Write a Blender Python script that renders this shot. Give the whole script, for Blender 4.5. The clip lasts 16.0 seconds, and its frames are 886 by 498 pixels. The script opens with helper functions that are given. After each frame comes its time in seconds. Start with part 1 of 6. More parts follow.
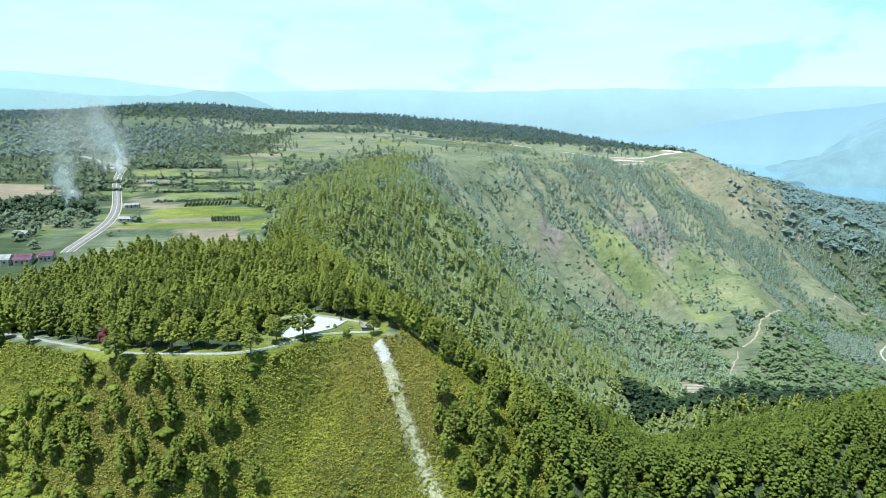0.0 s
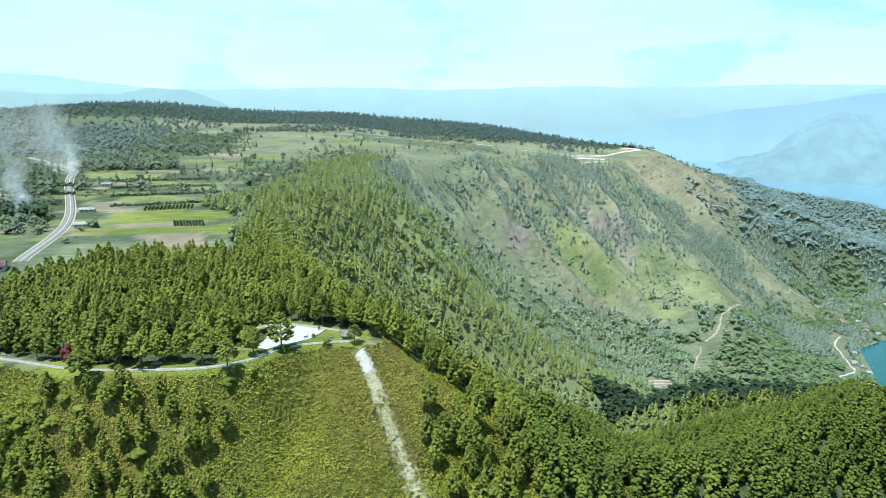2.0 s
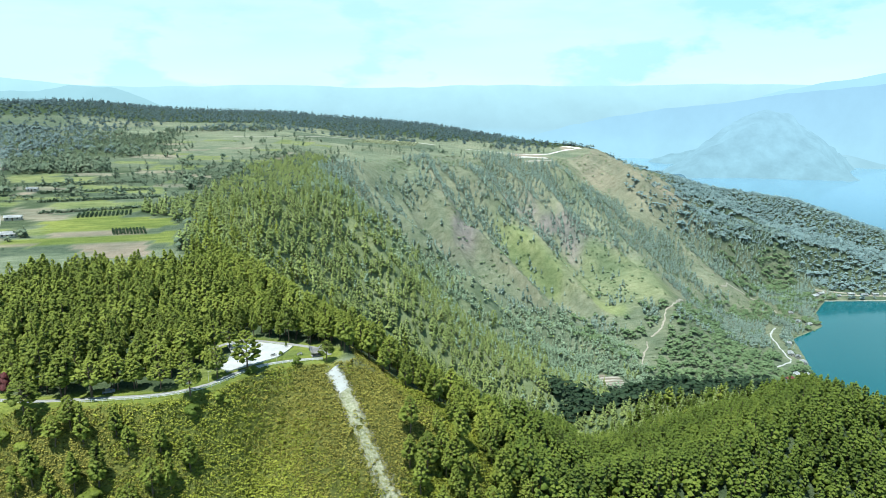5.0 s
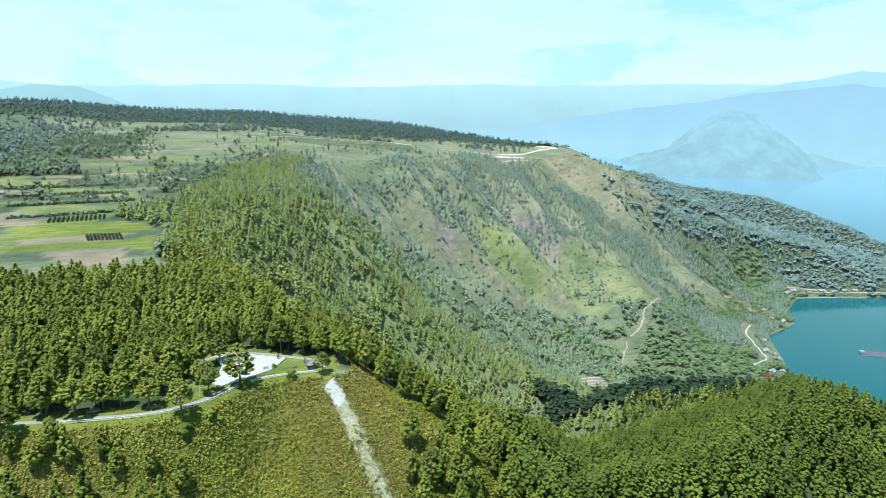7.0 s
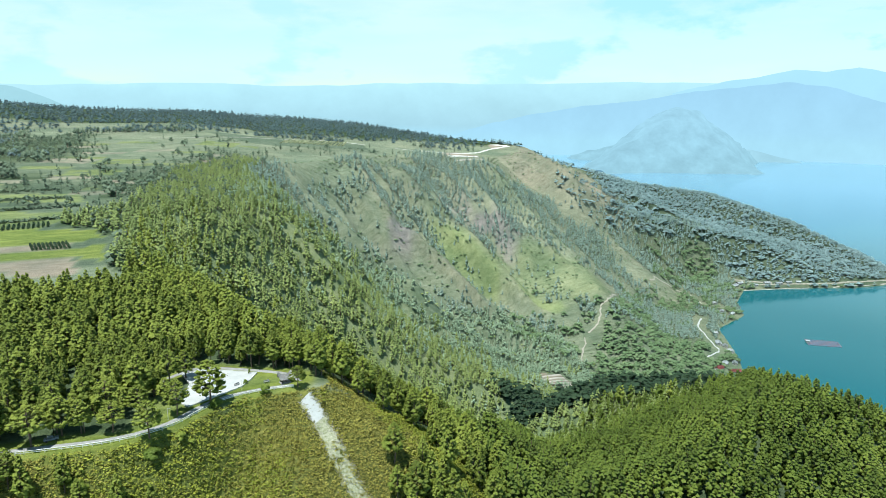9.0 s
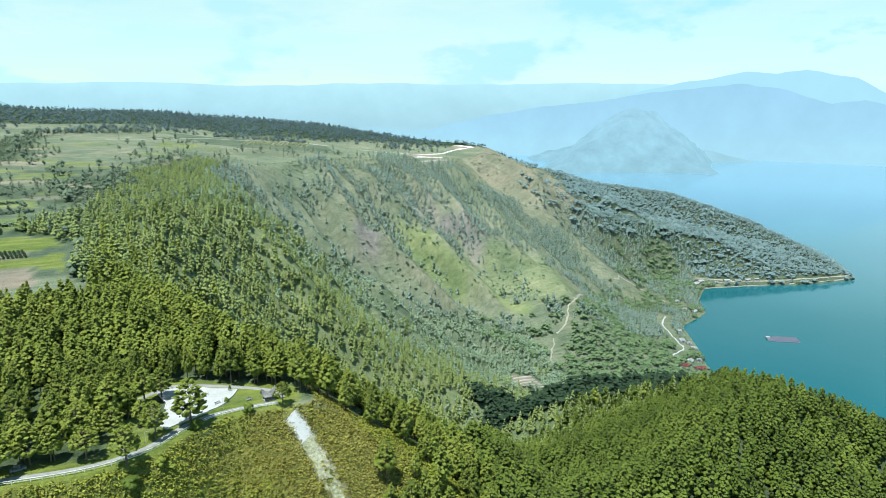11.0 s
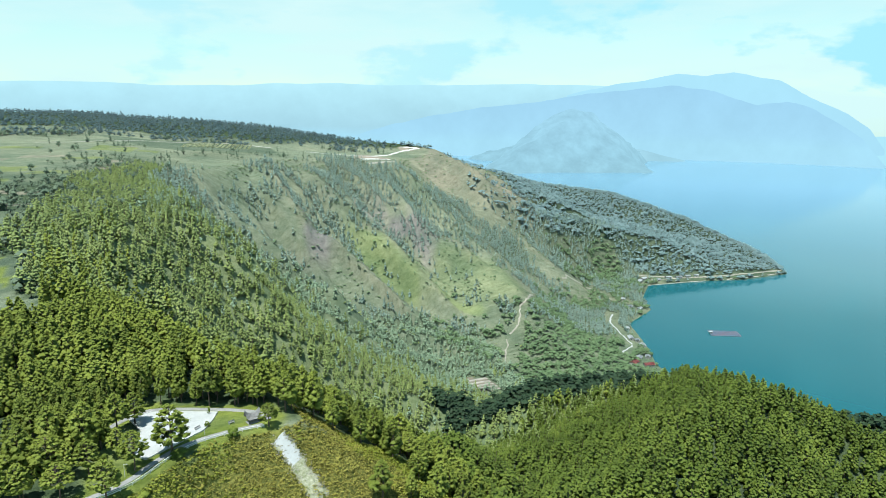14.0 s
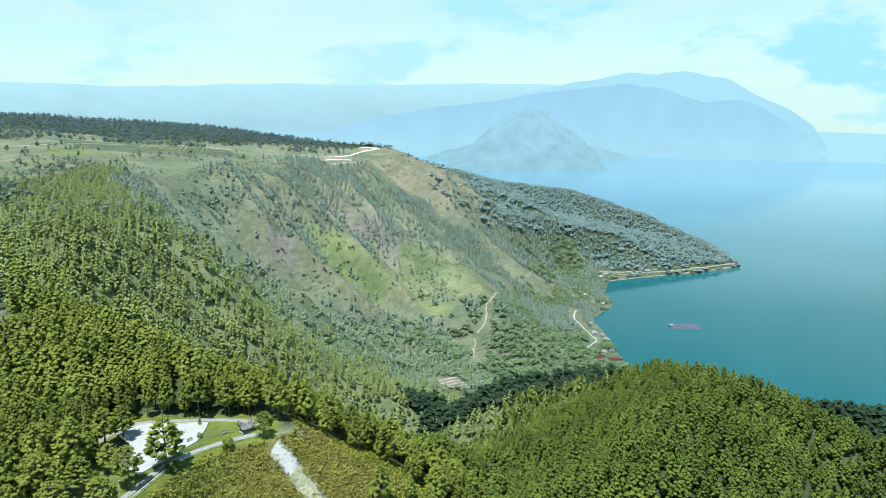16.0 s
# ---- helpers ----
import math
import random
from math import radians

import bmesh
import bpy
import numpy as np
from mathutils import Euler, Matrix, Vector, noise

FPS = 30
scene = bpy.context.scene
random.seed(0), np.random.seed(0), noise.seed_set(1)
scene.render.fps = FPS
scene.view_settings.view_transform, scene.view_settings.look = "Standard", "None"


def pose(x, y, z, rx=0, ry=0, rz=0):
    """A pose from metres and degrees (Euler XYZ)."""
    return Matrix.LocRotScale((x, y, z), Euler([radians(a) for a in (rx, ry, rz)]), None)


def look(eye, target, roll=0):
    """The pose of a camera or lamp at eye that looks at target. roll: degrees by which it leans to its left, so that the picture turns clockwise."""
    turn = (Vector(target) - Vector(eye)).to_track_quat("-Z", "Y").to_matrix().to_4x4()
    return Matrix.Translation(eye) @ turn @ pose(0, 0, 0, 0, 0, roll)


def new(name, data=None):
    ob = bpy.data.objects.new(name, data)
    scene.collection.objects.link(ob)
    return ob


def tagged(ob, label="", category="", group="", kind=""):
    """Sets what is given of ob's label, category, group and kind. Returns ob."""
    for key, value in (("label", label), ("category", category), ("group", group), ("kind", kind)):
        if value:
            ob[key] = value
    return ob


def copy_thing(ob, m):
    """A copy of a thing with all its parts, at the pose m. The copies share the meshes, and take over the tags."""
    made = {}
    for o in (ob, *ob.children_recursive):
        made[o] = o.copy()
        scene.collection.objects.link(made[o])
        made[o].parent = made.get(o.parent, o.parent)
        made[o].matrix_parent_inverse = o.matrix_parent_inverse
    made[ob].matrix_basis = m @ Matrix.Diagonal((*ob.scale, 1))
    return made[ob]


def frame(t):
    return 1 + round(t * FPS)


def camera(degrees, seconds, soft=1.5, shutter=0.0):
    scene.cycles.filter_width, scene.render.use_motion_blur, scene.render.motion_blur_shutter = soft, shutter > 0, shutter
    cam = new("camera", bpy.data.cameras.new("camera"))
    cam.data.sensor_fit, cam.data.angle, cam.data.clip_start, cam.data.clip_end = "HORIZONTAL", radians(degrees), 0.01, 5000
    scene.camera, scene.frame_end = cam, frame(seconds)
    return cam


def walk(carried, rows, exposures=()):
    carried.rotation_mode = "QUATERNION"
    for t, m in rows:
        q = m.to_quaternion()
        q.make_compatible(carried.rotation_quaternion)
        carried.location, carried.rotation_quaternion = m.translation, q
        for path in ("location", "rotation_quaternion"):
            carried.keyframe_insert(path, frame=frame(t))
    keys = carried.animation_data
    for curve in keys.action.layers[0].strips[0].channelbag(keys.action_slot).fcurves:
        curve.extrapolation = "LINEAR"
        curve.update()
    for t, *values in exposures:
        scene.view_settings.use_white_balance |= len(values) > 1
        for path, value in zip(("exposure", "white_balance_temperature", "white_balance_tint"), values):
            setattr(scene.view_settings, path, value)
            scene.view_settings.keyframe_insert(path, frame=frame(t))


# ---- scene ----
cam = camera(66.31, 16.0, soft=0.8)
PATH = [
    (0.0, 0.04, 0.07, 393.74, 77.426, 0.252, -2.734),
    (0.5, -2.40, 2.43, 394.05, 77.360, 0.276, -3.608),
    (1.0, -4.90, 4.85, 394.34, 77.322, 0.244, -4.485),
    (1.5, -7.43, 7.39, 394.59, 77.271, 0.252, -5.400),
    (2.0, -9.92, 10.06, 394.76, 77.241, 0.265, -6.361),
    (2.5, -12.37, 12.85, 394.97, 77.206, 0.272, -7.283),
    (3.0, -14.74, 15.76, 395.14, 77.179, 0.296, -8.236),
    (3.5, -16.97, 18.72, 395.27, 77.144, 0.288, -9.150),
    (4.0, -19.21, 21.71, 395.43, 77.115, 0.233, -10.097),
    (6.5, -30.06, 36.22, 396.34, 77.034, -0.002, -13.590),
    (7.0, -32.23, 39.12, 396.56, 77.020, 0.021, -14.199),
    (7.5, -34.26, 41.99, 396.77, 76.986, 0.052, -15.319),
    (8.0, -36.21, 44.90, 396.94, 76.957, 0.042, -16.421),
    (8.5, -38.12, 47.88, 397.06, 76.932, 0.093, -17.518),
    (9.0, -39.98, 50.95, 397.24, 76.887, 0.123, -18.507),
    (11.5, -48.88, 66.40, 398.21, 76.915, -0.187, -22.771),
    (12.0, -50.81, 69.27, 398.40, 76.914, -0.345, -23.669),
    (12.5, -52.92, 71.85, 398.65, 76.908, -0.349, -24.622),
    (13.0, -55.16, 74.15, 398.91, 76.922, -0.311, -25.536),
    (13.5, -57.41, 76.30, 399.15, 76.938, -0.259, -26.217),
    (14.0, -59.73, 78.35, 399.43, 76.946, -0.236, -27.075),
    (14.5, -62.18, 80.17, 399.65, 76.955, -0.158, -28.011),
    (15.0, -64.68, 81.85, 399.83, 76.943, -0.112, -28.912),
    (15.5, -67.22, 83.46, 399.97, 76.927, -0.035, -29.850),
    (16.0, -69.85, 85.03, 400.08, 76.898, 0.049, -30.820),
]
walk(cam, [(t, pose(*row)) for t, *row in PATH], exposures=((0.0, 0.6, 6050, 6), (4.0, 0.58, 6050, 6), (12.0, 0.48, 6050, 6), (16.0, 0.46, 6050, 6)))

# ---- world, sun ----
SUN_ELEVATION, SUN_AZIMUTH = 71.5, 240.0          # degrees; azimuth from +y towards +x
world = bpy.data.worlds.new("sky")
scene.world = world
world.use_nodes = True
wn, wl = world.node_tree.nodes, world.node_tree.links
wn.clear()
w_out, w_bg = wn.new("ShaderNodeOutputWorld"), wn.new("ShaderNodeBackground")
w_sky = wn.new("ShaderNodeTexSky")
w_sky.sky_type, w_sky.sun_disc = "NISHITA", False
w_sky.sun_elevation, w_sky.sun_rotation = radians(SUN_ELEVATION), radians(SUN_AZIMUTH)
w_sky.air_density, w_sky.dust_density, w_sky.altitude = 1.0, 0.4, 1200
w_tc, w_map = wn.new("ShaderNodeTexCoord"), wn.new("ShaderNodeMapping")
w_map.inputs["Scale"].default_value = (1.0, 1.0, 4.5)
w_noise = wn.new("ShaderNodeTexNoise")
w_noise.inputs["Scale"].default_value, w_noise.inputs["Detail"].default_value, w_noise.inputs["Roughness"].default_value = 2.4, 8.0, 0.56
w_ramp = wn.new("ShaderNodeValToRGB")
w_ramp.color_ramp.elements[0].position, w_ramp.color_ramp.elements[0].color = 0.40, (0.55, 0.55, 0.55, 1)
w_ramp.color_ramp.elements[1].position, w_ramp.color_ramp.elements[1].color = 0.56, (0.97, 0.97, 0.97, 1)
w_scale = wn.new("ShaderNodeMix")
w_scale.data_type, w_scale.blend_type = "RGBA", "MULTIPLY"
w_scale.inputs["Factor"].default_value = 1.0
w_scale.inputs["B"].default_value = (0.13, 0.17, 0.14, 1)
w_mix = wn.new("ShaderNodeMix")
w_mix.data_type = "RGBA"
w_mix.inputs["B"].default_value = (0.74, 0.97, 0.93, 1)
wl.new(w_tc.outputs["Generated"], w_map.inputs["Vector"])
wl.new(w_map.outputs["Vector"], w_noise.inputs["Vector"])
wl.new(w_noise.outputs["Fac"], w_ramp.inputs["Fac"])
wl.new(w_sky.outputs["Color"], w_scale.inputs["A"])
wl.new(w_scale.outputs["Result"], w_mix.inputs["A"])
# white haze low down, thinning to clear sky overhead
w_sep, w_rise, w_cover = wn.new("ShaderNodeSeparateXYZ"), wn.new("ShaderNodeMapRange"), wn.new("ShaderNodeMath")
w_rise.inputs[1].default_value, w_rise.inputs[2].default_value, w_rise.inputs[3].default_value, w_rise.inputs[4].default_value = 0.16, 0.5, 1.0, 0.06
w_cover.operation = "MULTIPLY"
wl.new(w_tc.outputs["Generated"], w_sep.inputs[0])
wl.new(w_sep.outputs["Z"], w_rise.inputs[0])
wl.new(w_ramp.outputs["Color"], w_cover.inputs[0])
wl.new(w_rise.outputs[0], w_cover.inputs[1])
wl.new(w_cover.outputs[0], w_mix.inputs["Factor"])
# clear breaks between the clouds, widest over the lake
w_side, w_gap, w_hole, w_amount, w_clear = wn.new("ShaderNodeMapRange"), wn.new("ShaderNodeTexNoise"), wn.new("ShaderNodeValToRGB"), wn.new("ShaderNodeMath"), wn.new("ShaderNodeMix")
w_side.inputs[1].default_value, w_side.inputs[2].default_value, w_side.inputs[3].default_value, w_side.inputs[4].default_value = 0.3, 0.8, 0.45, 1.0
wl.new(w_sep.outputs["X"], w_side.inputs[0])
w_gap.inputs["Scale"].default_value, w_gap.inputs["Detail"].default_value, w_gap.inputs["Roughness"].default_value = 5.2, 8.0, 0.55
w_puff = wn.new("ShaderNodeMapping")
w_puff.inputs["Scale"].default_value, w_puff.inputs["Location"].default_value = (1.0, 1.0, 2.4), (0.35, 0.1, 0.0)
wl.new(w_tc.outputs["Generated"], w_puff.inputs["Vector"])
w_hole.color_ramp.elements[0].position, w_hole.color_ramp.elements[0].color = 0.53, (0, 0, 0, 1)
w_hole.color_ramp.elements[1].position, w_hole.color_ramp.elements[1].color = 0.60, (1, 1, 1, 1)
wl.new(w_gap.outputs["Fac"], w_hole.inputs["Fac"])
wl.new(w_puff.outputs["Vector"], w_gap.inputs["Vector"])
w_amount.operation = "MULTIPLY"
wl.new(w_side.outputs[0], w_amount.inputs[0])
wl.new(w_hole.outputs["Color"], w_amount.inputs[1])
w_low = wn.new("ShaderNodeMath")
w_low.operation = "MULTIPLY"
wl.new(w_amount.outputs[0], w_low.inputs[0])
wl.new(w_rise.outputs[0], w_low.inputs[1])
w_clear.data_type = "RGBA"
w_clear.inputs["B"].default_value = (0.46, 0.87, 0.95, 1)
wl.new(w_low.outputs[0], w_clear.inputs["Factor"])
wl.new(w_mix.outputs["Result"], w_clear.inputs["A"])
wl.new(w_clear.outputs["Result"], w_bg.inputs["Color"])
w_bg.inputs["Strength"].default_value = 0.72
wl.new(w_bg.outputs["Background"], w_out.inputs["Surface"])

sun = new("sun", bpy.data.lights.new("sun", "SUN"))
sun.data.energy, sun.data.angle, sun.data.color = 5.0, radians(0.6), (1.0, 0.95, 0.84)
sun_dir = Vector((math.sin(radians(SUN_AZIMUTH)) * math.cos(radians(SUN_ELEVATION)), math.cos(radians(SUN_AZIMUTH)) * math.cos(radians(SUN_ELEVATION)), math.sin(radians(SUN_ELEVATION))))
sun.matrix_world = look(Vector((0, 300, 900)) + sun_dir * 100, Vector((0, 300, 900)))


# ---- materials ----
def shader(name):
    m = bpy.data.materials.new(name)
    m.use_nodes = True
    return m, m.node_tree.nodes, m.node_tree.links, m.node_tree.nodes["Principled BSDF"]


def noise_node(nodes, links, scale, detail=6.0, rough=0.6, vector=None):
    n = nodes.new("ShaderNodeTexNoise")
    n.inputs["Scale"].default_value, n.inputs["Detail"].default_value, n.inputs["Roughness"].default_value = scale, detail, rough
    if vector is not None:
        links.new(vector, n.inputs["Vector"])
    return n


def ramp_node(nodes, links, fac, stops):
    r = nodes.new("ShaderNodeValToRGB")
    while len(r.color_ramp.elements) < len(stops):
        r.color_ramp.elements.new(0.5)
    for e, (p, c) in zip(r.color_ramp.elements, stops):
        e.position, e.color = p, (*c, 1)
    links.new(fac, r.inputs["Fac"])
    return r


def mixed(nodes, links, fac, a, b, mode="MIX"):
    m = nodes.new("ShaderNodeMix")
    m.data_type, m.blend_type = "RGBA", mode
    for key, v in (("Factor", fac), ("A", a), ("B", b)):
        if isinstance(v, bpy.types.NodeSocket):
            links.new(v, m.inputs[key])
        elif isinstance(v, tuple):
            m.inputs[key].default_value = (*v, 1)
        else:
            m.inputs[key].default_value = v
    return m.outputs["Result"]


def plain(name, dark, light, scale=0.6, rough=0.7, bump=0.2, metallic=0.0, fine=6.0):
    """A weathered surface: two sizes of blotches and a fine relief."""
    m, nodes, links, p = shader(name)
    tc = nodes.new("ShaderNodeTexCoord").outputs["Object"]
    big, small = noise_node(nodes, links, scale, vector=tc), noise_node(nodes, links, scale * fine, vector=tc)
    half = mixed(nodes, links, 0.45, big.outputs["Fac"], small.outputs["Fac"])
    r = ramp_node(nodes, links, half, [(0.36, dark), (0.64, light)])
    links.new(r.outputs["Color"], p.inputs["Base Color"])
    p.inputs["Roughness"].default_value, p.inputs["Metallic"].default_value = rough, metallic
    if bump:
        b = nodes.new("ShaderNodeBump")
        b.inputs["Strength"].default_value, b.inputs["Distance"].default_value = bump, 0.05
        links.new(small.outputs["Fac"], b.inputs["Height"])
        links.new(b.outputs["Normal"], p.inputs["Normal"])
    return m


def foliage(name, dark, mid, light, rough=0.6, through_light=0.3):
    """Needles or leaves: each clump its own shade, each tree its own tint."""
    m, nodes, links, p = shader(name)
    geo, info, att = nodes.new("ShaderNodeNewGeometry"), nodes.new("ShaderNodeObjectInfo"), nodes.new("ShaderNodeAttribute")
    att.attribute_name = "tint"
    add = nodes.new("ShaderNodeMath")
    add.operation = "ADD"
    links.new(info.outputs["Random"], add.inputs[0])
    links.new(att.outputs["Fac"], add.inputs[1])
    fr = nodes.new("ShaderNodeMath")
    fr.operation = "FRACT"
    links.new(add.outputs[0], fr.inputs[0])
    fine = noise_node(nodes, links, 0.6, 6, 0.75, geo.outputs["Position"])
    spread = ramp_node(nodes, links, fine.outputs["Fac"], [(0.36, (0.0,) * 3), (0.64, (1.0,) * 3)]).outputs["Color"]
    fac = mixed(nodes, links, 0.78, geo.outputs["Random Per Island"], fr.outputs[0])
    fac = mixed(nodes, links, 0.5, fac, spread)
    # groves that differ from their neighbours
    grove = ramp_node(nodes, links, noise_node(nodes, links, 0.035, 3, 0.6, geo.outputs["Position"]).outputs["Fac"], [(0.4, (0.0,) * 3), (0.6, (1.0,) * 3)]).outputs["Color"]
    fac = mixed(nodes, links, 0.3, fac, grove)
    r = ramp_node(nodes, links, fac, [(0.0, dark), (0.5, mid), (1.0, light)])
    links.new(r.outputs["Color"], p.inputs["Base Color"])
    p.inputs["Roughness"].default_value, p.inputs["Specular IOR Level"].default_value = rough, 0.25
    b = nodes.new("ShaderNodeBump")
    b.inputs["Strength"].default_value, b.inputs["Distance"].default_value = 0.8, 0.4
    links.new(fine.outputs["Fac"], b.inputs["Height"])
    links.new(b.outputs["Normal"], p.inputs["Normal"])
    t = nodes.new("ShaderNodeBsdfTranslucent")
    links.new(r.outputs["Color"], t.inputs["Color"])
    mx = nodes.new("ShaderNodeMixShader")
    mx.inputs[0].default_value = through_light
    out = nodes["Material Output"]
    links.new(p.outputs[0], mx.inputs[1])
    links.new(t.outputs[0], mx.inputs[2])
    links.new(mx.outputs[0], out.inputs["Surface"])
    return m


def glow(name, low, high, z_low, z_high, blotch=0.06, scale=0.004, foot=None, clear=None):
    """The far distance beyond the lake: an unlit glow with haze painted in, lake tone at foot, sky tone at clear."""
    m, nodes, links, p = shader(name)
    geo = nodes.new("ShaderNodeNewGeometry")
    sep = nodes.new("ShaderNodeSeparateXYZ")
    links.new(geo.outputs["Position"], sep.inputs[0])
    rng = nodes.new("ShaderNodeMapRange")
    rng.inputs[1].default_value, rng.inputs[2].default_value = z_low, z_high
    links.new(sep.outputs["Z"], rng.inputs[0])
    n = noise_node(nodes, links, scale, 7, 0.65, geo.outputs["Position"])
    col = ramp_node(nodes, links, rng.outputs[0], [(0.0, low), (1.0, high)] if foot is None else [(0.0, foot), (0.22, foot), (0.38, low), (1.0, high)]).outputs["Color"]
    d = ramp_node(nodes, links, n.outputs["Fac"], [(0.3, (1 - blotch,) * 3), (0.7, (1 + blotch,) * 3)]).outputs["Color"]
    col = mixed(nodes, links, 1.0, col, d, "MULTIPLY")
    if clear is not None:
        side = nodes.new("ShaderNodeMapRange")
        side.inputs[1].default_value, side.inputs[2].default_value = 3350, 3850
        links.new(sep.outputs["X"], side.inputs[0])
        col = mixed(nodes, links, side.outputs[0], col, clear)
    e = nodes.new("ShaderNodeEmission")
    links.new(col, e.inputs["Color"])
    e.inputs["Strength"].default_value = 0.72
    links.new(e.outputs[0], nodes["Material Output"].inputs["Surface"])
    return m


PINE = foliage("pine_needles", (0.036, 0.058, 0.009), (0.114, 0.166, 0.023), (0.23, 0.29, 0.046))
PINE_NEAR = foliage("near_pine_needles", (0.054, 0.08, 0.012), (0.17, 0.216, 0.03), (0.312, 0.362, 0.064), 0.6, 0.25)
# far needles, slope to plain: distance haze put into the base colour
PINE_SLOPE_HAZE = foliage("hazed_slope_needles", (0.135, 0.182, 0.055), (0.208, 0.27, 0.083), (0.298, 0.36, 0.122), 0.6, 0.15)
PINE_MID_HAZE = foliage("hazed_upper_slope_needles", (0.18, 0.26, 0.17), (0.236, 0.33, 0.215), (0.288, 0.385, 0.255), 0.6, 0.15)
PINE_GREY_HAZE = foliage("haze_grey_needles", (0.162, 0.24, 0.205), (0.212, 0.3, 0.252), (0.26, 0.35, 0.295), 0.6, 0.15)
PINE_BLUE_HAZE = foliage("haze_blue_needles", (0.165, 0.252, 0.258), (0.2, 0.296, 0.298), (0.236, 0.334, 0.334), 0.6, 0.15)
PINE_SKYLINE_HAZE = foliage("hazed_skyline_needles", (0.078, 0.13, 0.14), (0.092, 0.148, 0.158), (0.112, 0.168, 0.175), 0.7, 0.15)
PINE_PLAIN_HAZE = foliage("hazed_plain_needles", (0.105, 0.16, 0.158), (0.135, 0.195, 0.19), (0.17, 0.23, 0.22), 0.7, 0.15)
# dark needles; on the hill flank their darkness stands in for cloud shadow
PINE_DARK_SHADED = foliage("dark_and_shaded_needles", (0.02, 0.042, 0.022), (0.036, 0.07, 0.034), (0.058, 0.10, 0.048))
LEAF = foliage("broad_leaves", (0.08, 0.138, 0.064), (0.13, 0.202, 0.094), (0.185, 0.262, 0.13), 0.6, 0.15)
LEAF_PALE = foliage("pale_orchard_leaves", (0.26, 0.29, 0.16), (0.34, 0.37, 0.22), (0.42, 0.45, 0.29), 0.6, 0.15)
FARM_LEAF = foliage("farm_tree_leaves", (0.065, 0.105, 0.071), (0.112, 0.160, 0.102), (0.177, 0.218, 0.136), 0.6, 0.15)
FERN = foliage("fern_fronds", (0.115, 0.148, 0.017), (0.265, 0.3, 0.038), (0.43, 0.45, 0.075), 0.6, 0.25)
FERN_DRY = foliage("dry_fern_fronds", (0.155, 0.15, 0.028), (0.31, 0.292, 0.058), (0.43, 0.405, 0.1), 0.6, 0.25)
RED_LEAF = foliage("red_leaves", (0.05, 0.015, 0.02), (0.10, 0.03, 0.035), (0.16, 0.05, 0.05))
BARK = plain("pine_bark", (0.07, 0.05, 0.035), (0.17, 0.13, 0.1), 2.0, 0.9, 0.5)
CONCRETE = plain("pale_concrete", (0.34, 0.36, 0.36), (0.44, 0.46, 0.46), 0.25, 0.75, 0.1)
PAVING = plain("grey_paving", (0.19, 0.195, 0.19), (0.32, 0.325, 0.32), 0.4, 0.8, 0.15)
WHITE = plain("white_paint", (0.42, 0.43, 0.43), (0.58, 0.59, 0.59), 1.2, 0.5, 0.1)
ASPHALT = plain("worn_asphalt", (0.13, 0.135, 0.14), (0.22, 0.225, 0.23), 0.2, 0.9, 0.2)
DIRT = plain("pale_dirt", (0.26, 0.245, 0.21), (0.42, 0.40, 0.36), 0.06, 0.95, 0.3)
TRAIL = plain("trail_gravel", (0.22, 0.21, 0.17), (0.36, 0.345, 0.29), 0.1, 0.95, 0.3)
QUARRY_DIRT = plain("white_quarry_dirt", (0.44, 0.43, 0.4), (0.64, 0.63, 0.6), 0.06, 0.95, 0.3)
STONE = plain("strip_stone", (0.1, 0.125, 0.03), (0.42, 0.42, 0.33), 0.9, 0.9, 0.5)
THATCH = plain("grey_thatch", (0.3, 0.295, 0.3), (0.48, 0.47, 0.47), 1.2, 0.95, 0.6)
WOOD = plain("dark_wood", (0.05, 0.035, 0.025), (0.14, 0.09, 0.06), 2.0, 0.7, 0.3)
RAIL_WHITE = plain("white_railing_paint", (0.62, 0.63, 0.62), (0.8, 0.81, 0.8), 1.2, 0.5, 0.05)
IRON_WHITE = plain("white_sheet_roof", (0.42, 0.45, 0.47), (0.58, 0.61, 0.63), 0.4, 0.45, 0.1)
IRON_RED = plain("red_sheet_roof", (0.19, 0.05, 0.05), (0.3, 0.09, 0.085), 0.4, 0.5, 0.1)
IRON_PLUM = plain("plum_sheet_roof", (0.16, 0.07, 0.13), (0.28, 0.13, 0.22), 0.4, 0.5, 0.1)
IRON_GREY = plain("grey_sheet_roof", (0.28, 0.31, 0.33), (0.46, 0.5, 0.52), 0.4, 0.5, 0.1)
PLASTER = plain("house_plaster", (0.3, 0.295, 0.27), (0.46, 0.455, 0.42), 0.7, 0.8, 0.15)
GLASS_DARK = plain("dark_window", (0.02, 0.03, 0.035), (0.05, 0.06, 0.07), 1.0, 0.15, 0.0)
CAGE_FRAME = plain("cage_plastic", (0.13, 0.11, 0.14), (0.22, 0.16, 0.19), 0.5, 0.6, 0.1)
NET = plain("cage_net", (0.04, 0.09, 0.14), (0.09, 0.14, 0.2), 0.5, 0.8, 0.1)


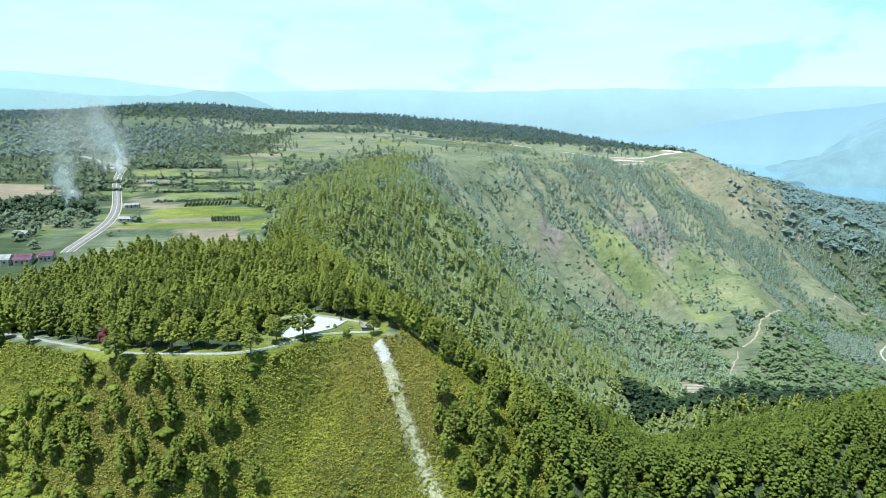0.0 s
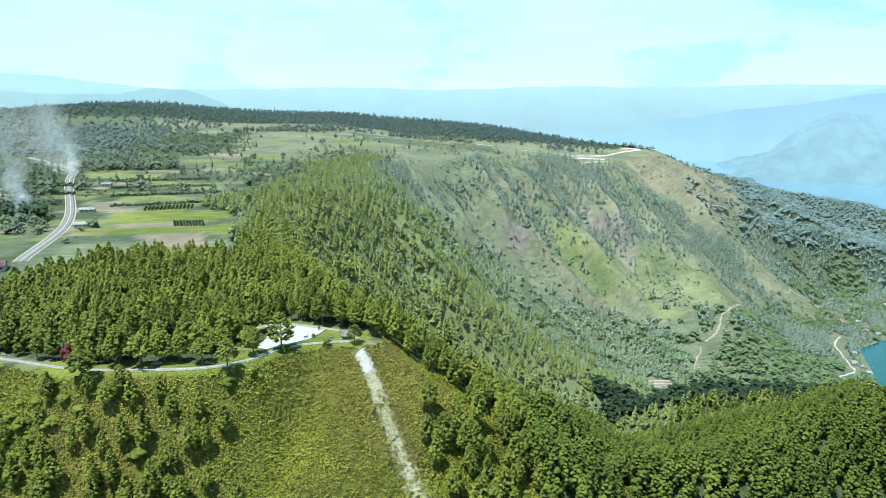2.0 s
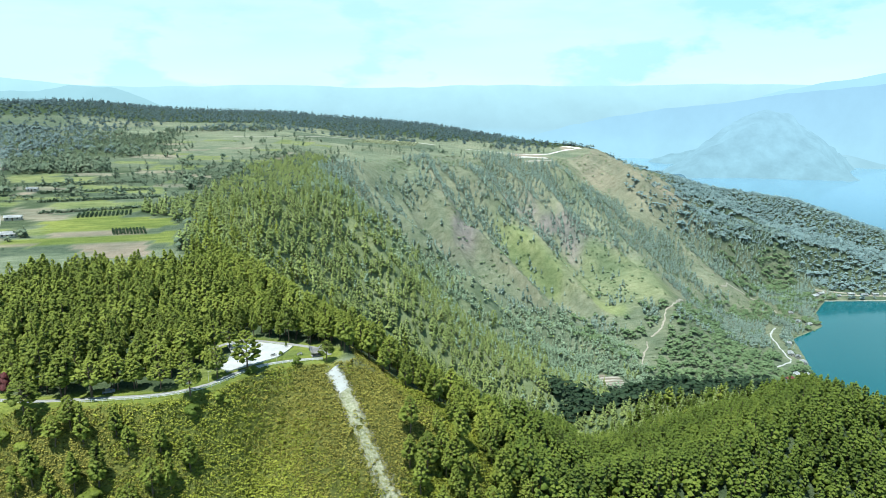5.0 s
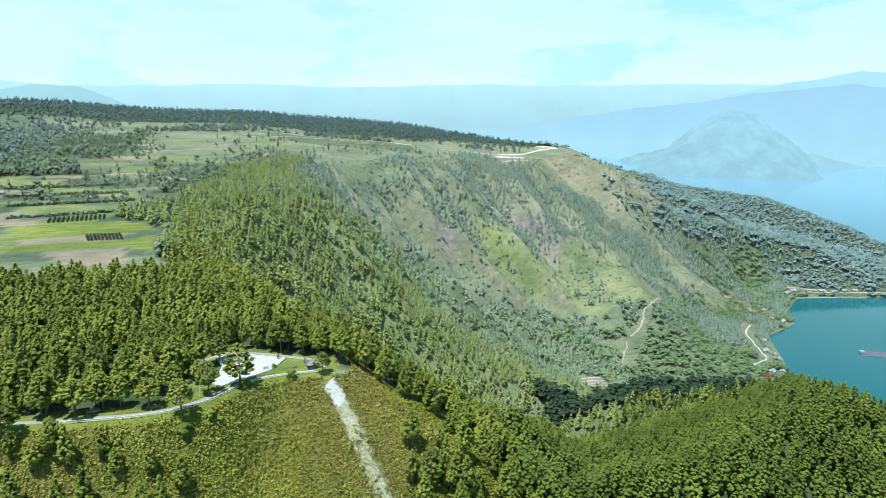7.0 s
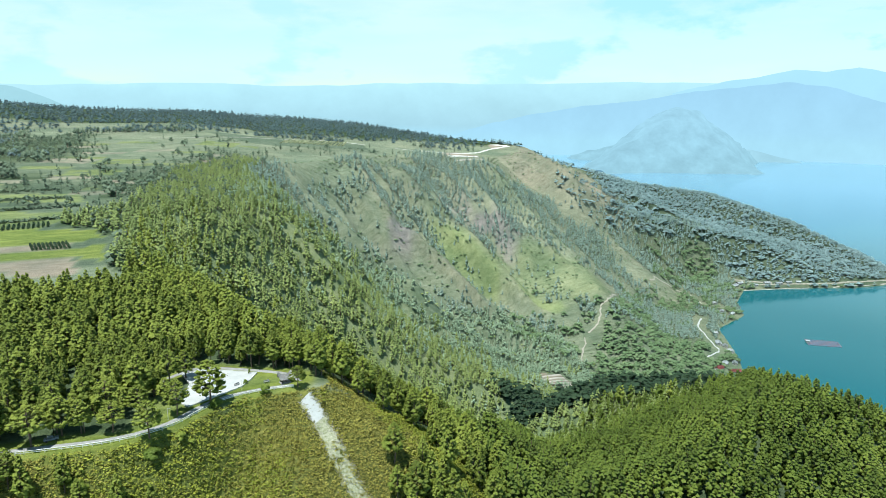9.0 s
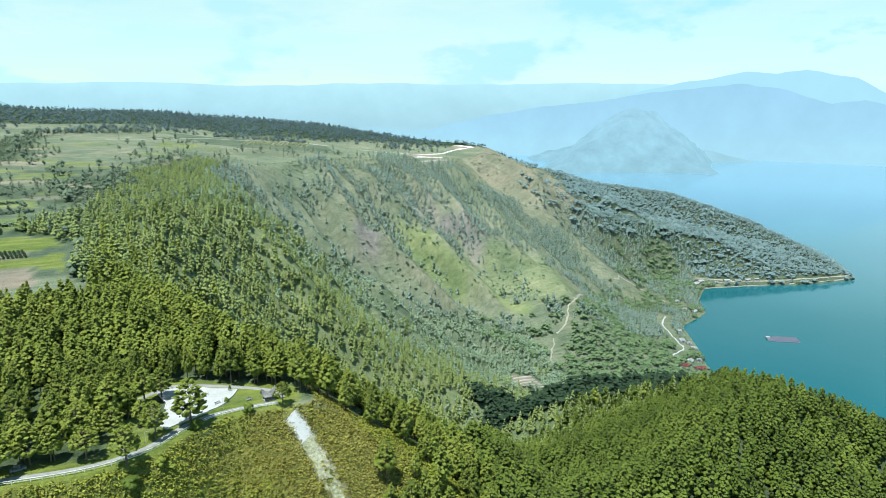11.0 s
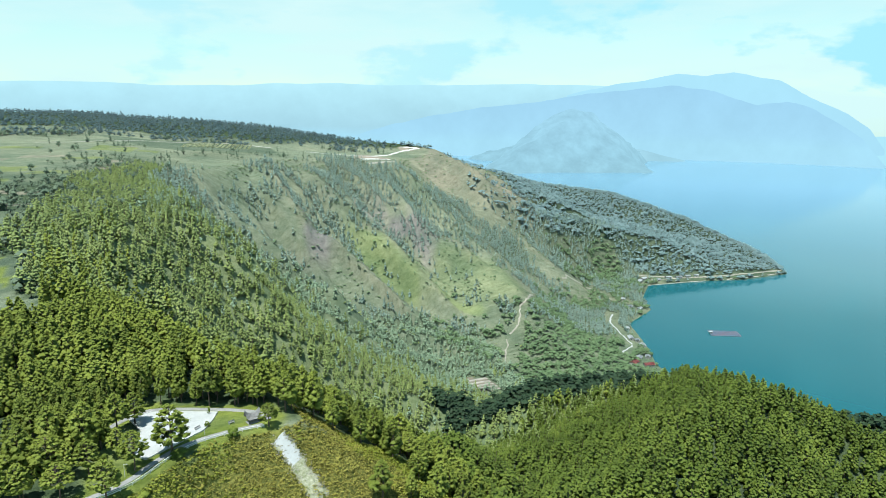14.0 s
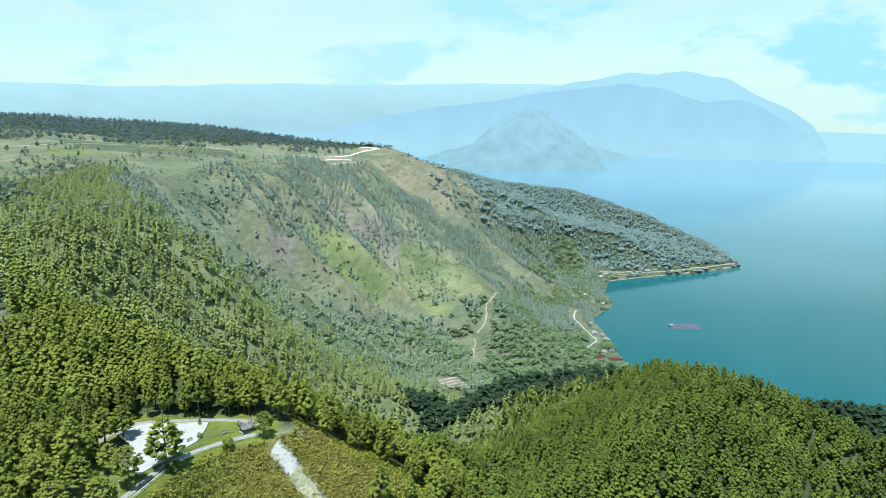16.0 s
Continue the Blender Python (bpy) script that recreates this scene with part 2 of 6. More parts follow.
def water_material():
    m, nodes, links, p = shader("lake_water")
    geo = nodes.new("ShaderNodeNewGeometry").outputs["Position"]
    n = noise_node(nodes, links, 0.0016, 5, 0.55, geo)
    r = ramp_node(nodes, links, n.outputs["Fac"], [(0.3, (0.0, 0.082, 0.10)), (0.7, (0.001, 0.10, 0.12))])
    # distance haze painted into the water: paler and bluer far out
    sep, lake_haze, along = nodes.new("ShaderNodeSeparateXYZ"), nodes.new("ShaderNodeMapRange"), nodes.new("ShaderNodeMath")
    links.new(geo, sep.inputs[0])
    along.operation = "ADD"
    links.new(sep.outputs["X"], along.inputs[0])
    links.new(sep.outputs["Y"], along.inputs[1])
    lake_haze.inputs[1].default_value, lake_haze.inputs[2].default_value = 1900, 4600
    links.new(along.outputs[0], lake_haze.inputs[0])
    col = mixed(nodes, links, lake_haze.outputs[0], r.outputs["Color"], (0.13, 0.28, 0.40))
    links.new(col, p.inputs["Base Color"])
    p.inputs["Roughness"].default_value, p.inputs["IOR"].default_value = 0.1, 1.6
    w = noise_node(nodes, links, 0.35, 3, 0.6, geo)
    b = nodes.new("ShaderNodeBump")
    b.inputs["Strength"].default_value, b.inputs["Distance"].default_value = 0.012, 0.2
    links.new(w.outputs["Fac"], b.inputs["Height"])
    links.new(b.outputs["Normal"], p.inputs["Normal"])
    return m


WATER = water_material()


def ground_material():
    """Grass, dry grass, soil, tilled field, rock and shaded floor, blended by the land cover of each place, with haze
    in the tones.
    """
    m, nodes, links, p = shader("hill_ground")
    geo = nodes.new("ShaderNodeNewGeometry").outputs["Position"]
    big = noise_node(nodes, links, 0.016, 8, 0.65, geo).outputs["Fac"]
    mid = noise_node(nodes, links, 0.17, 7, 0.7, geo).outputs["Fac"]
    fine = noise_node(nodes, links, 0.7, 6, 0.7, geo).outputs["Fac"]
    # tufts and runnels drawn out down the fall of the slope
    fall = nodes.new("ShaderNodeMapping")
    fall.inputs["Rotation"].default_value, fall.inputs["Scale"].default_value = (0, 0, radians(28)), (0.35, 1.6, 0.5)
    links.new(geo, fall.inputs["Vector"])
    streak = noise_node(nodes, links, 0.14, 7, 0.72, fall.outputs["Vector"]).outputs["Fac"]
    grain = mixed(nodes, links, 0.5, mixed(nodes, links, 0.55, mid, fine), streak)
    # grass, dry and crop tones carry extra blue as painted distance haze
    grass = ramp_node(nodes, links, grain, [(0.36, (0.086, 0.118, 0.069)), (0.5, (0.155, 0.198, 0.132)), (0.64, (0.24, 0.282, 0.212))]).outputs["Color"]
    dry = ramp_node(nodes, links, grain, [(0.36, (0.13, 0.145, 0.09)), (0.64, (0.295, 0.30, 0.225))]).outputs["Color"]
    soil = ramp_node(nodes, links, grain, [(0.34, (0.19, 0.16, 0.125)), (0.66, (0.34, 0.29, 0.235))]).outputs["Color"]
    field = ramp_node(nodes, links, grain, [(0.38, (0.1, 0.135, 0.026)), (0.62, (0.24, 0.28, 0.064))]).outputs["Color"]
    rock = ramp_node(nodes, links, grain, [(0.34, (0.13, 0.12, 0.12)), (0.66, (0.34, 0.31, 0.3))]).outputs["Color"]
    # forest floor: dark undergrowth, with the shade under trees put into its colour
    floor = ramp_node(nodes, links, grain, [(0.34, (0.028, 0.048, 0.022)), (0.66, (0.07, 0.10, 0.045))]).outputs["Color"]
    fresh = ramp_node(nodes, links, grain, [(0.36, (0.13, 0.17, 0.07)), (0.64, (0.272, 0.315, 0.165))]).outputs["Color"]
    bracken = ramp_node(nodes, links, mixed(nodes, links, 0.75, grain, fine), [(0.38, (0.055, 0.064, 0.012)), (0.62, (0.26, 0.245, 0.062))]).outputs["Color"]
    crop = ramp_node(nodes, links, grain, [(0.38, (0.058, 0.09, 0.066)), (0.62, (0.135, 0.165, 0.11))]).outputs["Color"]
    col = grass
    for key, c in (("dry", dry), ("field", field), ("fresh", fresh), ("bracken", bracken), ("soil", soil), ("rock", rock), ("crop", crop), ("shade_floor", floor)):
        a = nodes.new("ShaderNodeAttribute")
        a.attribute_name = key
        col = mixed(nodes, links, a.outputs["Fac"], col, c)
    blotch = ramp_node(nodes, links, big, [(0.36, (0.68, 0.76, 0.74)), (0.64, (1.16, 1.12, 1.1))]).outputs["Color"]
    col = mixed(nodes, links, 1.0, col, blotch, "MULTIPLY")
    links.new(col, p.inputs["Base Color"])
    p.inputs["Roughness"].default_value, p.inputs["Specular IOR Level"].default_value = 0.95, 0.1
    b = nodes.new("ShaderNodeBump")
    b.inputs["Strength"].default_value, b.inputs["Distance"].default_value = 0.7, 0.8
    links.new(fine, b.inputs["Height"])
    furrow = nodes.new("ShaderNodeBump")
    furrow.inputs["Strength"].default_value, furrow.inputs["Distance"].default_value = 0.7, 2.6
    links.new(streak, furrow.inputs["Height"])
    links.new(furrow.outputs["Normal"], b.inputs["Normal"])
    links.new(b.outputs["Normal"], p.inputs["Normal"])
    return m


GROUND = ground_material()


# ---- the lie of the land ----
rng = np.random.default_rng(7)
LATTICE = rng.random((256, 256))


def value_noise(x, y):
    xi, yi = np.floor(x).astype(int), np.floor(y).astype(int)
    fx, fy = x - xi, y - yi
    fx, fy = fx * fx * (3 - 2 * fx), fy * fy * (3 - 2 * fy)
    a, b = LATTICE[xi % 256, yi % 256], LATTICE[(xi + 1) % 256, yi % 256]
    c, d = LATTICE[xi % 256, (yi + 1) % 256], LATTICE[(xi + 1) % 256, (yi + 1) % 256]
    return (a * (1 - fx) + b * fx) * (1 - fy) + (c * (1 - fx) + d * fx) * fy


def fractal(x, y, size, octaves=4):
    """Noise from -1 to 1."""
    total, amp, norm = 0.0, 1.0, 0.0
    for k in range(octaves):
        total = total + amp * (2 * value_noise(x / size * 2**k + 17.3 * k, y / size * 2**k + 5.1 * k) - 1)
        norm, amp = norm + amp, amp * 0.5
    return total / norm


def to_line(x, y, line, closed=False):
    """Distance to a line of corners, the length along it and its third value at the nearest place."""
    pts = list(line) + ([line[0]] if closed else [])
    best, along, third, run = np.full(np.shape(x), 1e9), np.zeros(np.shape(x)), np.zeros(np.shape(x)), 0.0
    for a, b in zip(pts[:-1], pts[1:]):
        dx, dy = b[0] - a[0], b[1] - a[1]
        n = math.hypot(dx, dy)
        u = np.clip(((x - a[0]) * dx + (y - a[1]) * dy) / (n * n), 0, 1)
        d = np.hypot(x - a[0] - u * dx, y - a[1] - u * dy)
        near = d < best
        best, along = np.where(near, d, best), np.where(near, run + u * n, along)
        if len(a) > 2:
            third = np.where(near, a[2] + u * (b[2] - a[2]), third)
        run += n
    return best, along, third


def inside(x, y, poly):
    hit = np.zeros(np.shape(x), bool)
    for (ax, ay), (bx, by) in zip(poly, poly[1:] + poly[:1]):
        if ay != by:
            hit ^= ((ay > y) != (by > y)) & (x < (bx - ax) * (y - ay) / (by - ay) + ax)
    return hit


def smooth(v, a, b):
    u = np.clip((v - a) / (b - a), 0, 1)
    return u * u * (3 - 2 * u)


PLATEAU = [(-6000, 300), (-600, 305), (-260, 306), (-180, 289), (-149, 276), (-123, 264), (-99, 262), (-76, 260), (-58, 265), (-48, 275), (-36, 283), (-16, 283), (-6, 287), (-8, 300),
           (-30, 340), (-75, 420), (-95, 490), (-92, 570), (-50, 640), (-28, 700), (-12, 800), (-10, 900), (25, 990), (110, 1085), (220, 1200), (330, 1285), (400, 1300),
           (490, 1340), (600, 1440), (640, 1510), (560, 1620), (480, 1800), (380, 2050), (100, 2350), (-6000, 2900)]
SHORE = [(-6000, -6000), (900, -6000), (820, -1000), (760, 0), (720, 300), (690, 480), (650, 620), (640, 700), (665, 783), (708, 850), (757, 944), (848, 986), (887, 1050), (960, 1112),
         (1093, 1087), (1184, 1057), (1314, 1046), (1385, 1150), (1400, 1350), (1340, 1620), (1230, 1880), (980, 2080), (820, 2250), (720, 2450), (600, 2650), (300, 3000), (-200, 4000), (-1000, 6000), (-6000, 6000)]
PARK_RIDGE = [(-10, 287, 290), (3, 280, 285), (25, 266, 270), (55, 262, 248), (93, 280, 220), (170, 285, 219), (240, 325, 214), (300, 370, 206), (330, 430, 180), (333, 467, 160), (297, 500, 145), (255, 530, 132), (215, 575, 98)]
HILL_RIDGE = [(240, 325, 214), (300, 350, 209), (330, 335, 198), (372, 280, 171), (420, 215, 139), (520, 80, 70)]
OUTER_RIDGE = [(380, 480, 115), (425, 415, 134), (470, 355, 140), (520, 300, 138), (600, 220, 112)]
FLANK_RIDGE = [(352, 500, 146), (332, 533, 132), (309, 551, 129), (283, 571, 121), (253, 591, 101), (228, 612, 72)]
# spurs of the escarpment, from the rim downwards, with their rise over the slope and half their width
SPURS = [([(160, 1150), (176, 1050), (198, 986), (229, 980), (260, 955), (288, 923), (310, 898)], 30, 38),
         ([(310, 1085), (326, 1057), (351, 1030), (377, 1002), (400, 970), (425, 940)], 32, 38), ([(470, 1130), (483, 1088), (497, 1054), (520, 1015), (562, 985)], 32, 42),
         ([(660, 1180), (690, 1150), (725, 1126), (775, 1105), (805, 1060)], 21, 40), ([(520, 1400), (590, 1330), (636, 1280), (665, 1235), (690, 1190)], 21, 55),
         ([(-30, 850), (15, 815), (60, 790), (95, 760), (125, 690)], 21, 48), ([(240, 1180), (285, 1130), (330, 1100), (345, 1080)], 18, 36), ([(80, 1000), (110, 950), (150, 900), (190, 850), (225, 800)], 21, 42),
         ([(380, 1250), (410, 1190), (430, 1130), (445, 1070), (470, 1010)], 18, 38), ([(-40, 700), (10, 670), (60, 640), (110, 590)], 18, 40)]
# open grass and close-grown patches on the escarpment: x, y, reach
GLADES = [(231, 968, 38), (262, 985, 32), (300, 940, 36), (325, 1030, 55), (360, 990, 55), (400, 1010, 50), (457, 1053, 55), (490, 1000, 52), (530, 960, 32), (691, 1121, 42), (745, 1100, 36), (604, 1283, 50), (646, 1241, 40),
          (-129, 1100, 90), (-65, 1014, 60), (-17, 967, 42), (62, 1020, 42), (117, 1070, 46), (191, 1210, 55), (185, 1120, 30), (209, 1000, 30), (205, 845, 26), (449, 927, 32), (130, 985, 24), (260, 1230, 40), (345, 1110, 26), (540, 1330, 36)]
GROVES = [(4, 925, 26), (40, 950, 24), (88, 850, 46), (150, 1030, 20), (330, 1249, 44), (370, 1195, 38), (450, 1272, 55), (244, 1090, 30), (482, 1185, 38), (560, 1230, 36), (590, 1167, 40), (712, 1237, 60), (113, 800, 50), (760, 1190, 50), (240, 900, 24), (420, 1105, 26)]
SHOULDER_RIDGE = [(14, 284, 276), (32, 296, 264), (54, 328, 240), (82, 346, 223), (114, 399, 188), (150, 468, 148), (192, 535, 102)]
CAPE_RIDGE = [(620, 1490, 264), (681, 1524, 248), (760, 1530, 225), (849, 1540, 198), (987, 1569, 160), (1165, 1485, 134), (1270, 1330, 84), (1308, 1190, 42), (1310, 1060, 6)]


def ribs(x, y, s):
    """The ribs and gullies that run down the escarpment: 1 on a rib's crest, 0 in a gully."""
    rib = 1 - np.abs(np.sin(math.pi * s / 132 + 1.5 * fractal(x, y, 320, 2)))
    rib2 = 1 - np.abs(np.sin(math.pi * s / 47 + 2.2 * fractal(x + 900, y, 160, 2)))
    return rib, rib2


def runnels(x, y, s):
    """Narrow folds between the ribs."""
    return 1 - np.abs(np.sin(math.pi * s / 21 + 1.6 * fractal(x + 300, y, 90, 2)))


def land(x, y):
    x, y = np.asarray(x, float), np.asarray(y, float)
    on = inside(x, y, PLATEAU)
    d, s, _ = to_line(x, y, PLATEAU, True)
    shore, _, _ = to_line(x, y, SHORE, True)
    dry_land = inside(x, y, SHORE)
    top = 305 + 0.022 * (np.clip(y, 300, 2400) - 700) - 0.1 * np.clip(x + 50, 0, 560) + np.clip(0.02 * (-x - 250), 0, 16) + 4 * (1 - smooth(y, 650, 900)) + (2 + 8 * smooth(-x, -100, 200)) * smooth(y, 1350, 1700) + 9 * smooth(y, 1450, 1600) * smooth(x, 20, 200)
    top = top + fractal(x, y, 260, 3) * 5 * smooth(y, 430, 700)
    top = np.where(y < 430, top + (292 - top) * (1 - smooth(y, 310, 430)), top)
    top = top + 24 * np.exp(-((x + 640) / 260) ** 2) * smooth(y, 1500, 1850)
    top = top - np.clip(y - 2080, 0, 4000) * 0.11
    valley = 0.06 * np.minimum(shore, 1200) + fractal(x, y, 180, 4) * 6
    south = smooth(-y, -320, -260)
    length = 205 + 190 * smooth(y, 930, 1250) - 45 * south
    rib, rib2 = ribs(x, y, s)
    ends = smooth(d, 5, 90) * (1 - smooth(d, 280, 460)) * smooth(y, 330, 600)
    slope = valley + (top - valley) * np.exp(-(d / length) ** (1.25 - 0.25 * south)) + ends * (26 * (rib - 0.45) + 14 * (rib2 - 0.5) + 5 * (runnels(x, y, s) - 0.5)) + fractal(x, y, 60, 3) * 3 * smooth(d, 2, 40)
    for line, rise, wide in SPURS:
        ds, run, _ = to_line(x, y, line)
        whole = sum(math.dist(p, q) for p, q in zip(line[:-1], line[1:]))
        slope = slope + rise * np.clip(1 - (ds + 5 * fractal(x, y, 30, 2)) / wide, 0, 1) ** 1.2 * smooth(run, 0, 60) * (1 - 0.7 * smooth(run, whole - 60, whole)) * smooth(d, 4, 40)
    h = np.where(on, top, slope)
    crests = []
    for line, steep, rise, rough in ((PARK_RIDGE, 0.62, 3, 4), (HILL_RIDGE, 0.6, 5, 4), (OUTER_RIDGE, 0.6, 4, 4), (FLANK_RIDGE, 0.62, 4, 4), (SHOULDER_RIDGE, 0.7, 3, 4), (CAPE_RIDGE, 0.34, 4, 10)):
        dr, _, zr = to_line(x, y, line)
        r = zr + rise - np.sqrt((steep * dr) ** 2 + rise * rise) + fractal(x, y, 70 if rough < 9 else 140, 3) * rough * smooth(dr, 4, 60)
        k = np.clip(0.5 + (r - h) / 24, 0, 1)
        h = np.where(on, h, h + (r - h) * k + 6 * k * (1 - k))
    beach = 0.13 + 0.6 * np.maximum(smooth(x, 1000, 1180), smooth(-y, -720, -620) + smooth(y, 1180, 1300))
    edge = beach * np.minimum(shore, 110) + 0.75 * np.clip(shore - 110, 0, 1e4)
    return np.where(dry_land, np.minimum(h, edge + 0.3 * (1 - np.exp(-shore / 4))), -np.clip(0.3 * shore, 0.3, 40))


def part_mesh(name, v, f, mats, index=None, tint=None, parent=None, label="", smooth_shade=False, normals=None):
    """One mesh object from arrays of corners and of three- or four-sided faces."""
    v, f = np.asarray(v, np.float32), np.asarray(f, np.int32)
    n = f.shape[1]
    me = bpy.data.meshes.new(name)
    me.vertices.add(len(v))
    me.vertices.foreach_set("co", v.ravel())
    me.loops.add(f.size)
    me.loops.foreach_set("vertex_index", f.ravel())
    me.polygons.add(len(f))
    me.polygons.foreach_set("loop_start", np.arange(0, f.size, n, dtype=np.int32))
    me.polygons.foreach_set("loop_total", np.full(len(f), n, np.int32))
    for m in mats:
        me.materials.append(m)
    if index is not None:
        me.polygons.foreach_set("material_index", np.asarray(index, np.int32))
    if smooth_shade:
        me.polygons.foreach_set("use_smooth", np.ones(len(f), bool))
    if tint is not None:
        me.attributes.new("tint", "FLOAT", "POINT").data.foreach_set("value", np.asarray(tint, np.float32))
    me.update(calc_edges=True)
    me.validate()
    if normals is not None:
        me.attributes.new("custom_normal", "FLOAT_VECTOR", "POINT").data.foreach_set("vector", np.asarray(normals, np.float32).ravel())
    ob = new(name, me)
    if parent is not None:
        ob.parent = parent
    if label:
        ob["label"] = label
    return ob


def part(name, bm, material, parent=None, label=""):
    me = bpy.data.meshes.new(name)
    bm.to_mesh(me)
    bm.free()
    me.materials.append(material)
    ob = new(name, me)
    if parent is not None:
        ob.parent = parent
    if label:
        ob["label"] = label
    return ob


# ---- land cover ----
PLAZA = [(-58, 311), (-51, 314), (-31, 303.5), (-33, 299), (-37, 292.5), (-45, 287.5), (-50, 284.5), (-55, 281.5), (-58, 286), (-56, 293), (-55, 301)]
LAWN = [(-31, 303), (-17, 296), (-12, 290), (-16, 287), (-22, 290), (-37, 291)]
LAWN_WEST = [(-58, 286), (-63, 270), (-74, 268), (-74, 284), (-64, 296), (-57, 298)]
PATHWAY = [(-215, 310), (-178, 294), (-149, 281), (-123, 269), (-99, 267), (-76, 265), (-61, 270), (-53, 279), (-43, 286), (-30, 288.5), (-19, 288)]
BACK_PATH = [(-70, 303), (-58, 313.5), (-51, 316.5), (-30, 306), (-18, 298), (-16, 291)]
ROAD = [(-211, 415), (-213, 429), (-218, 471), (-226, 514), (-246, 574), (-276, 647), (-311, 731), (-340, 815), (-344, 834), (-362, 862), (-460, 980)]
STRIP = [(-15.5, 281), (-11, 274), (-8.5, 266), (-4, 255), (4, 238), (14, 216)]
FIELDS = [[(-217, 568), (-171, 575), (-121, 560), (-109, 527), (-130, 522), (-193, 519)], [(-212, 501), (-183, 501), (-127, 500), (-110, 518), (-103, 464), (-123, 480), (-169, 480), (-210, 481)],
          [(-246, 757), (-156, 728), (-146, 681), (-220, 698)], [(-331, 825), (-241, 813), (-228, 766), (-310, 769)], [(-240, 425), (-222, 425), (-232, 500), (-252, 520)], [(-230, 650), (-150, 640), (-140, 610), (-225, 615)]]
SOILS = [[(-193, 519), (-130, 522), (-127, 500), (-183, 501)], [(-168, 478), (-123, 482), (-113, 440), (-134, 437), (-160, 463)], [(-217, 483), (-190, 492), (-188, 481), (-213, 476)], [(-281, 715), (-260, 716), (-263, 688), (-282, 688)],
         [(-420, 600), (-320, 600), (-340, 700), (-440, 700)]]
DIRTS = [[(372, 1300), (455, 1318), (470, 1345), (445, 1400), (395, 1360)], [(325, 735), (362, 742), (370, 785), (335, 790)], [(560, 1500), (592, 1492), (590, 1530), (570, 1545)]]

ORCHARD = [(20, 1255), (60, 1230), (235, 1310), (250, 1460), (60, 1440), (-60, 1440)]
QUARRY_ROAD = [(300, 1366), (330, 1358), (367, 1358), (411, 1352), (465, 1395), (515, 1457), (567, 1497), (609, 1511), (600, 1528), (575, 1540)]
QUARRY = [(388, 1291), (424, 1310), (460, 1325)]
QUARRY_LOW = [(398, 1277), (432, 1297), (469, 1316)]
ORCHARD_TRACK = [(-141, 1307), (-71, 1300), (0, 1350), (64, 1406), (130, 1445), (183, 1478)]
HILL_TRAIL = [(572, 980), (545, 950), (501, 910), (490, 893), (485, 886), (459, 880)]
HILL_TRAIL_LOW = [(450, 868), (439, 853), (430, 838), (416, 817)]
BOWL_TRAIL = [(722, 1098), (760, 1118), (796, 1127), (815, 1088), (800, 1040)]
BEACH_ROAD = [(752, 985), (713, 943), (705, 916), (688, 872), (676, 850), (655, 838), (639, 827)]
SHORE_ROAD = [(985, 1135), (1040, 1119), (1090, 1100), (1180, 1068), (1250, 1062), (1305, 1056)]
HEADLAND_TRACK = [(977, 1165), (1010, 1145), (1041, 1123)]
WAYS = [(QUARRY_ROAD, 13), (QUARRY, 9), (QUARRY_LOW, 8), (HILL_TRAIL, 6), (HILL_TRAIL_LOW, 6), (BOWL_TRAIL, 7), (BEACH_ROAD, 11), (SHORE_ROAD, 3.5), (HEADLAND_TRACK, 8)]
HOUSE_PLOTS = [(626, 790), (645, 780), (650, 806), (668, 806), (699, 878), (695, 846), (702, 866), (728, 918), (824, 992), (812, 1004), (828, 1042), (955, 1135), (975, 1143), (1000, 1126), (1030, 1126), (1050, 1115), (1071, 1110), (1090, 1104)]


def dry_part(x, y):
    return np.clip(0.5 + 1.6 * fractal(x, y, 38, 3) + 0.7 * smooth(x, -58, -30) - 0.6 * smooth(x, 2, 16) - 0.5 * smooth(y, 270, 282), 0, 1)


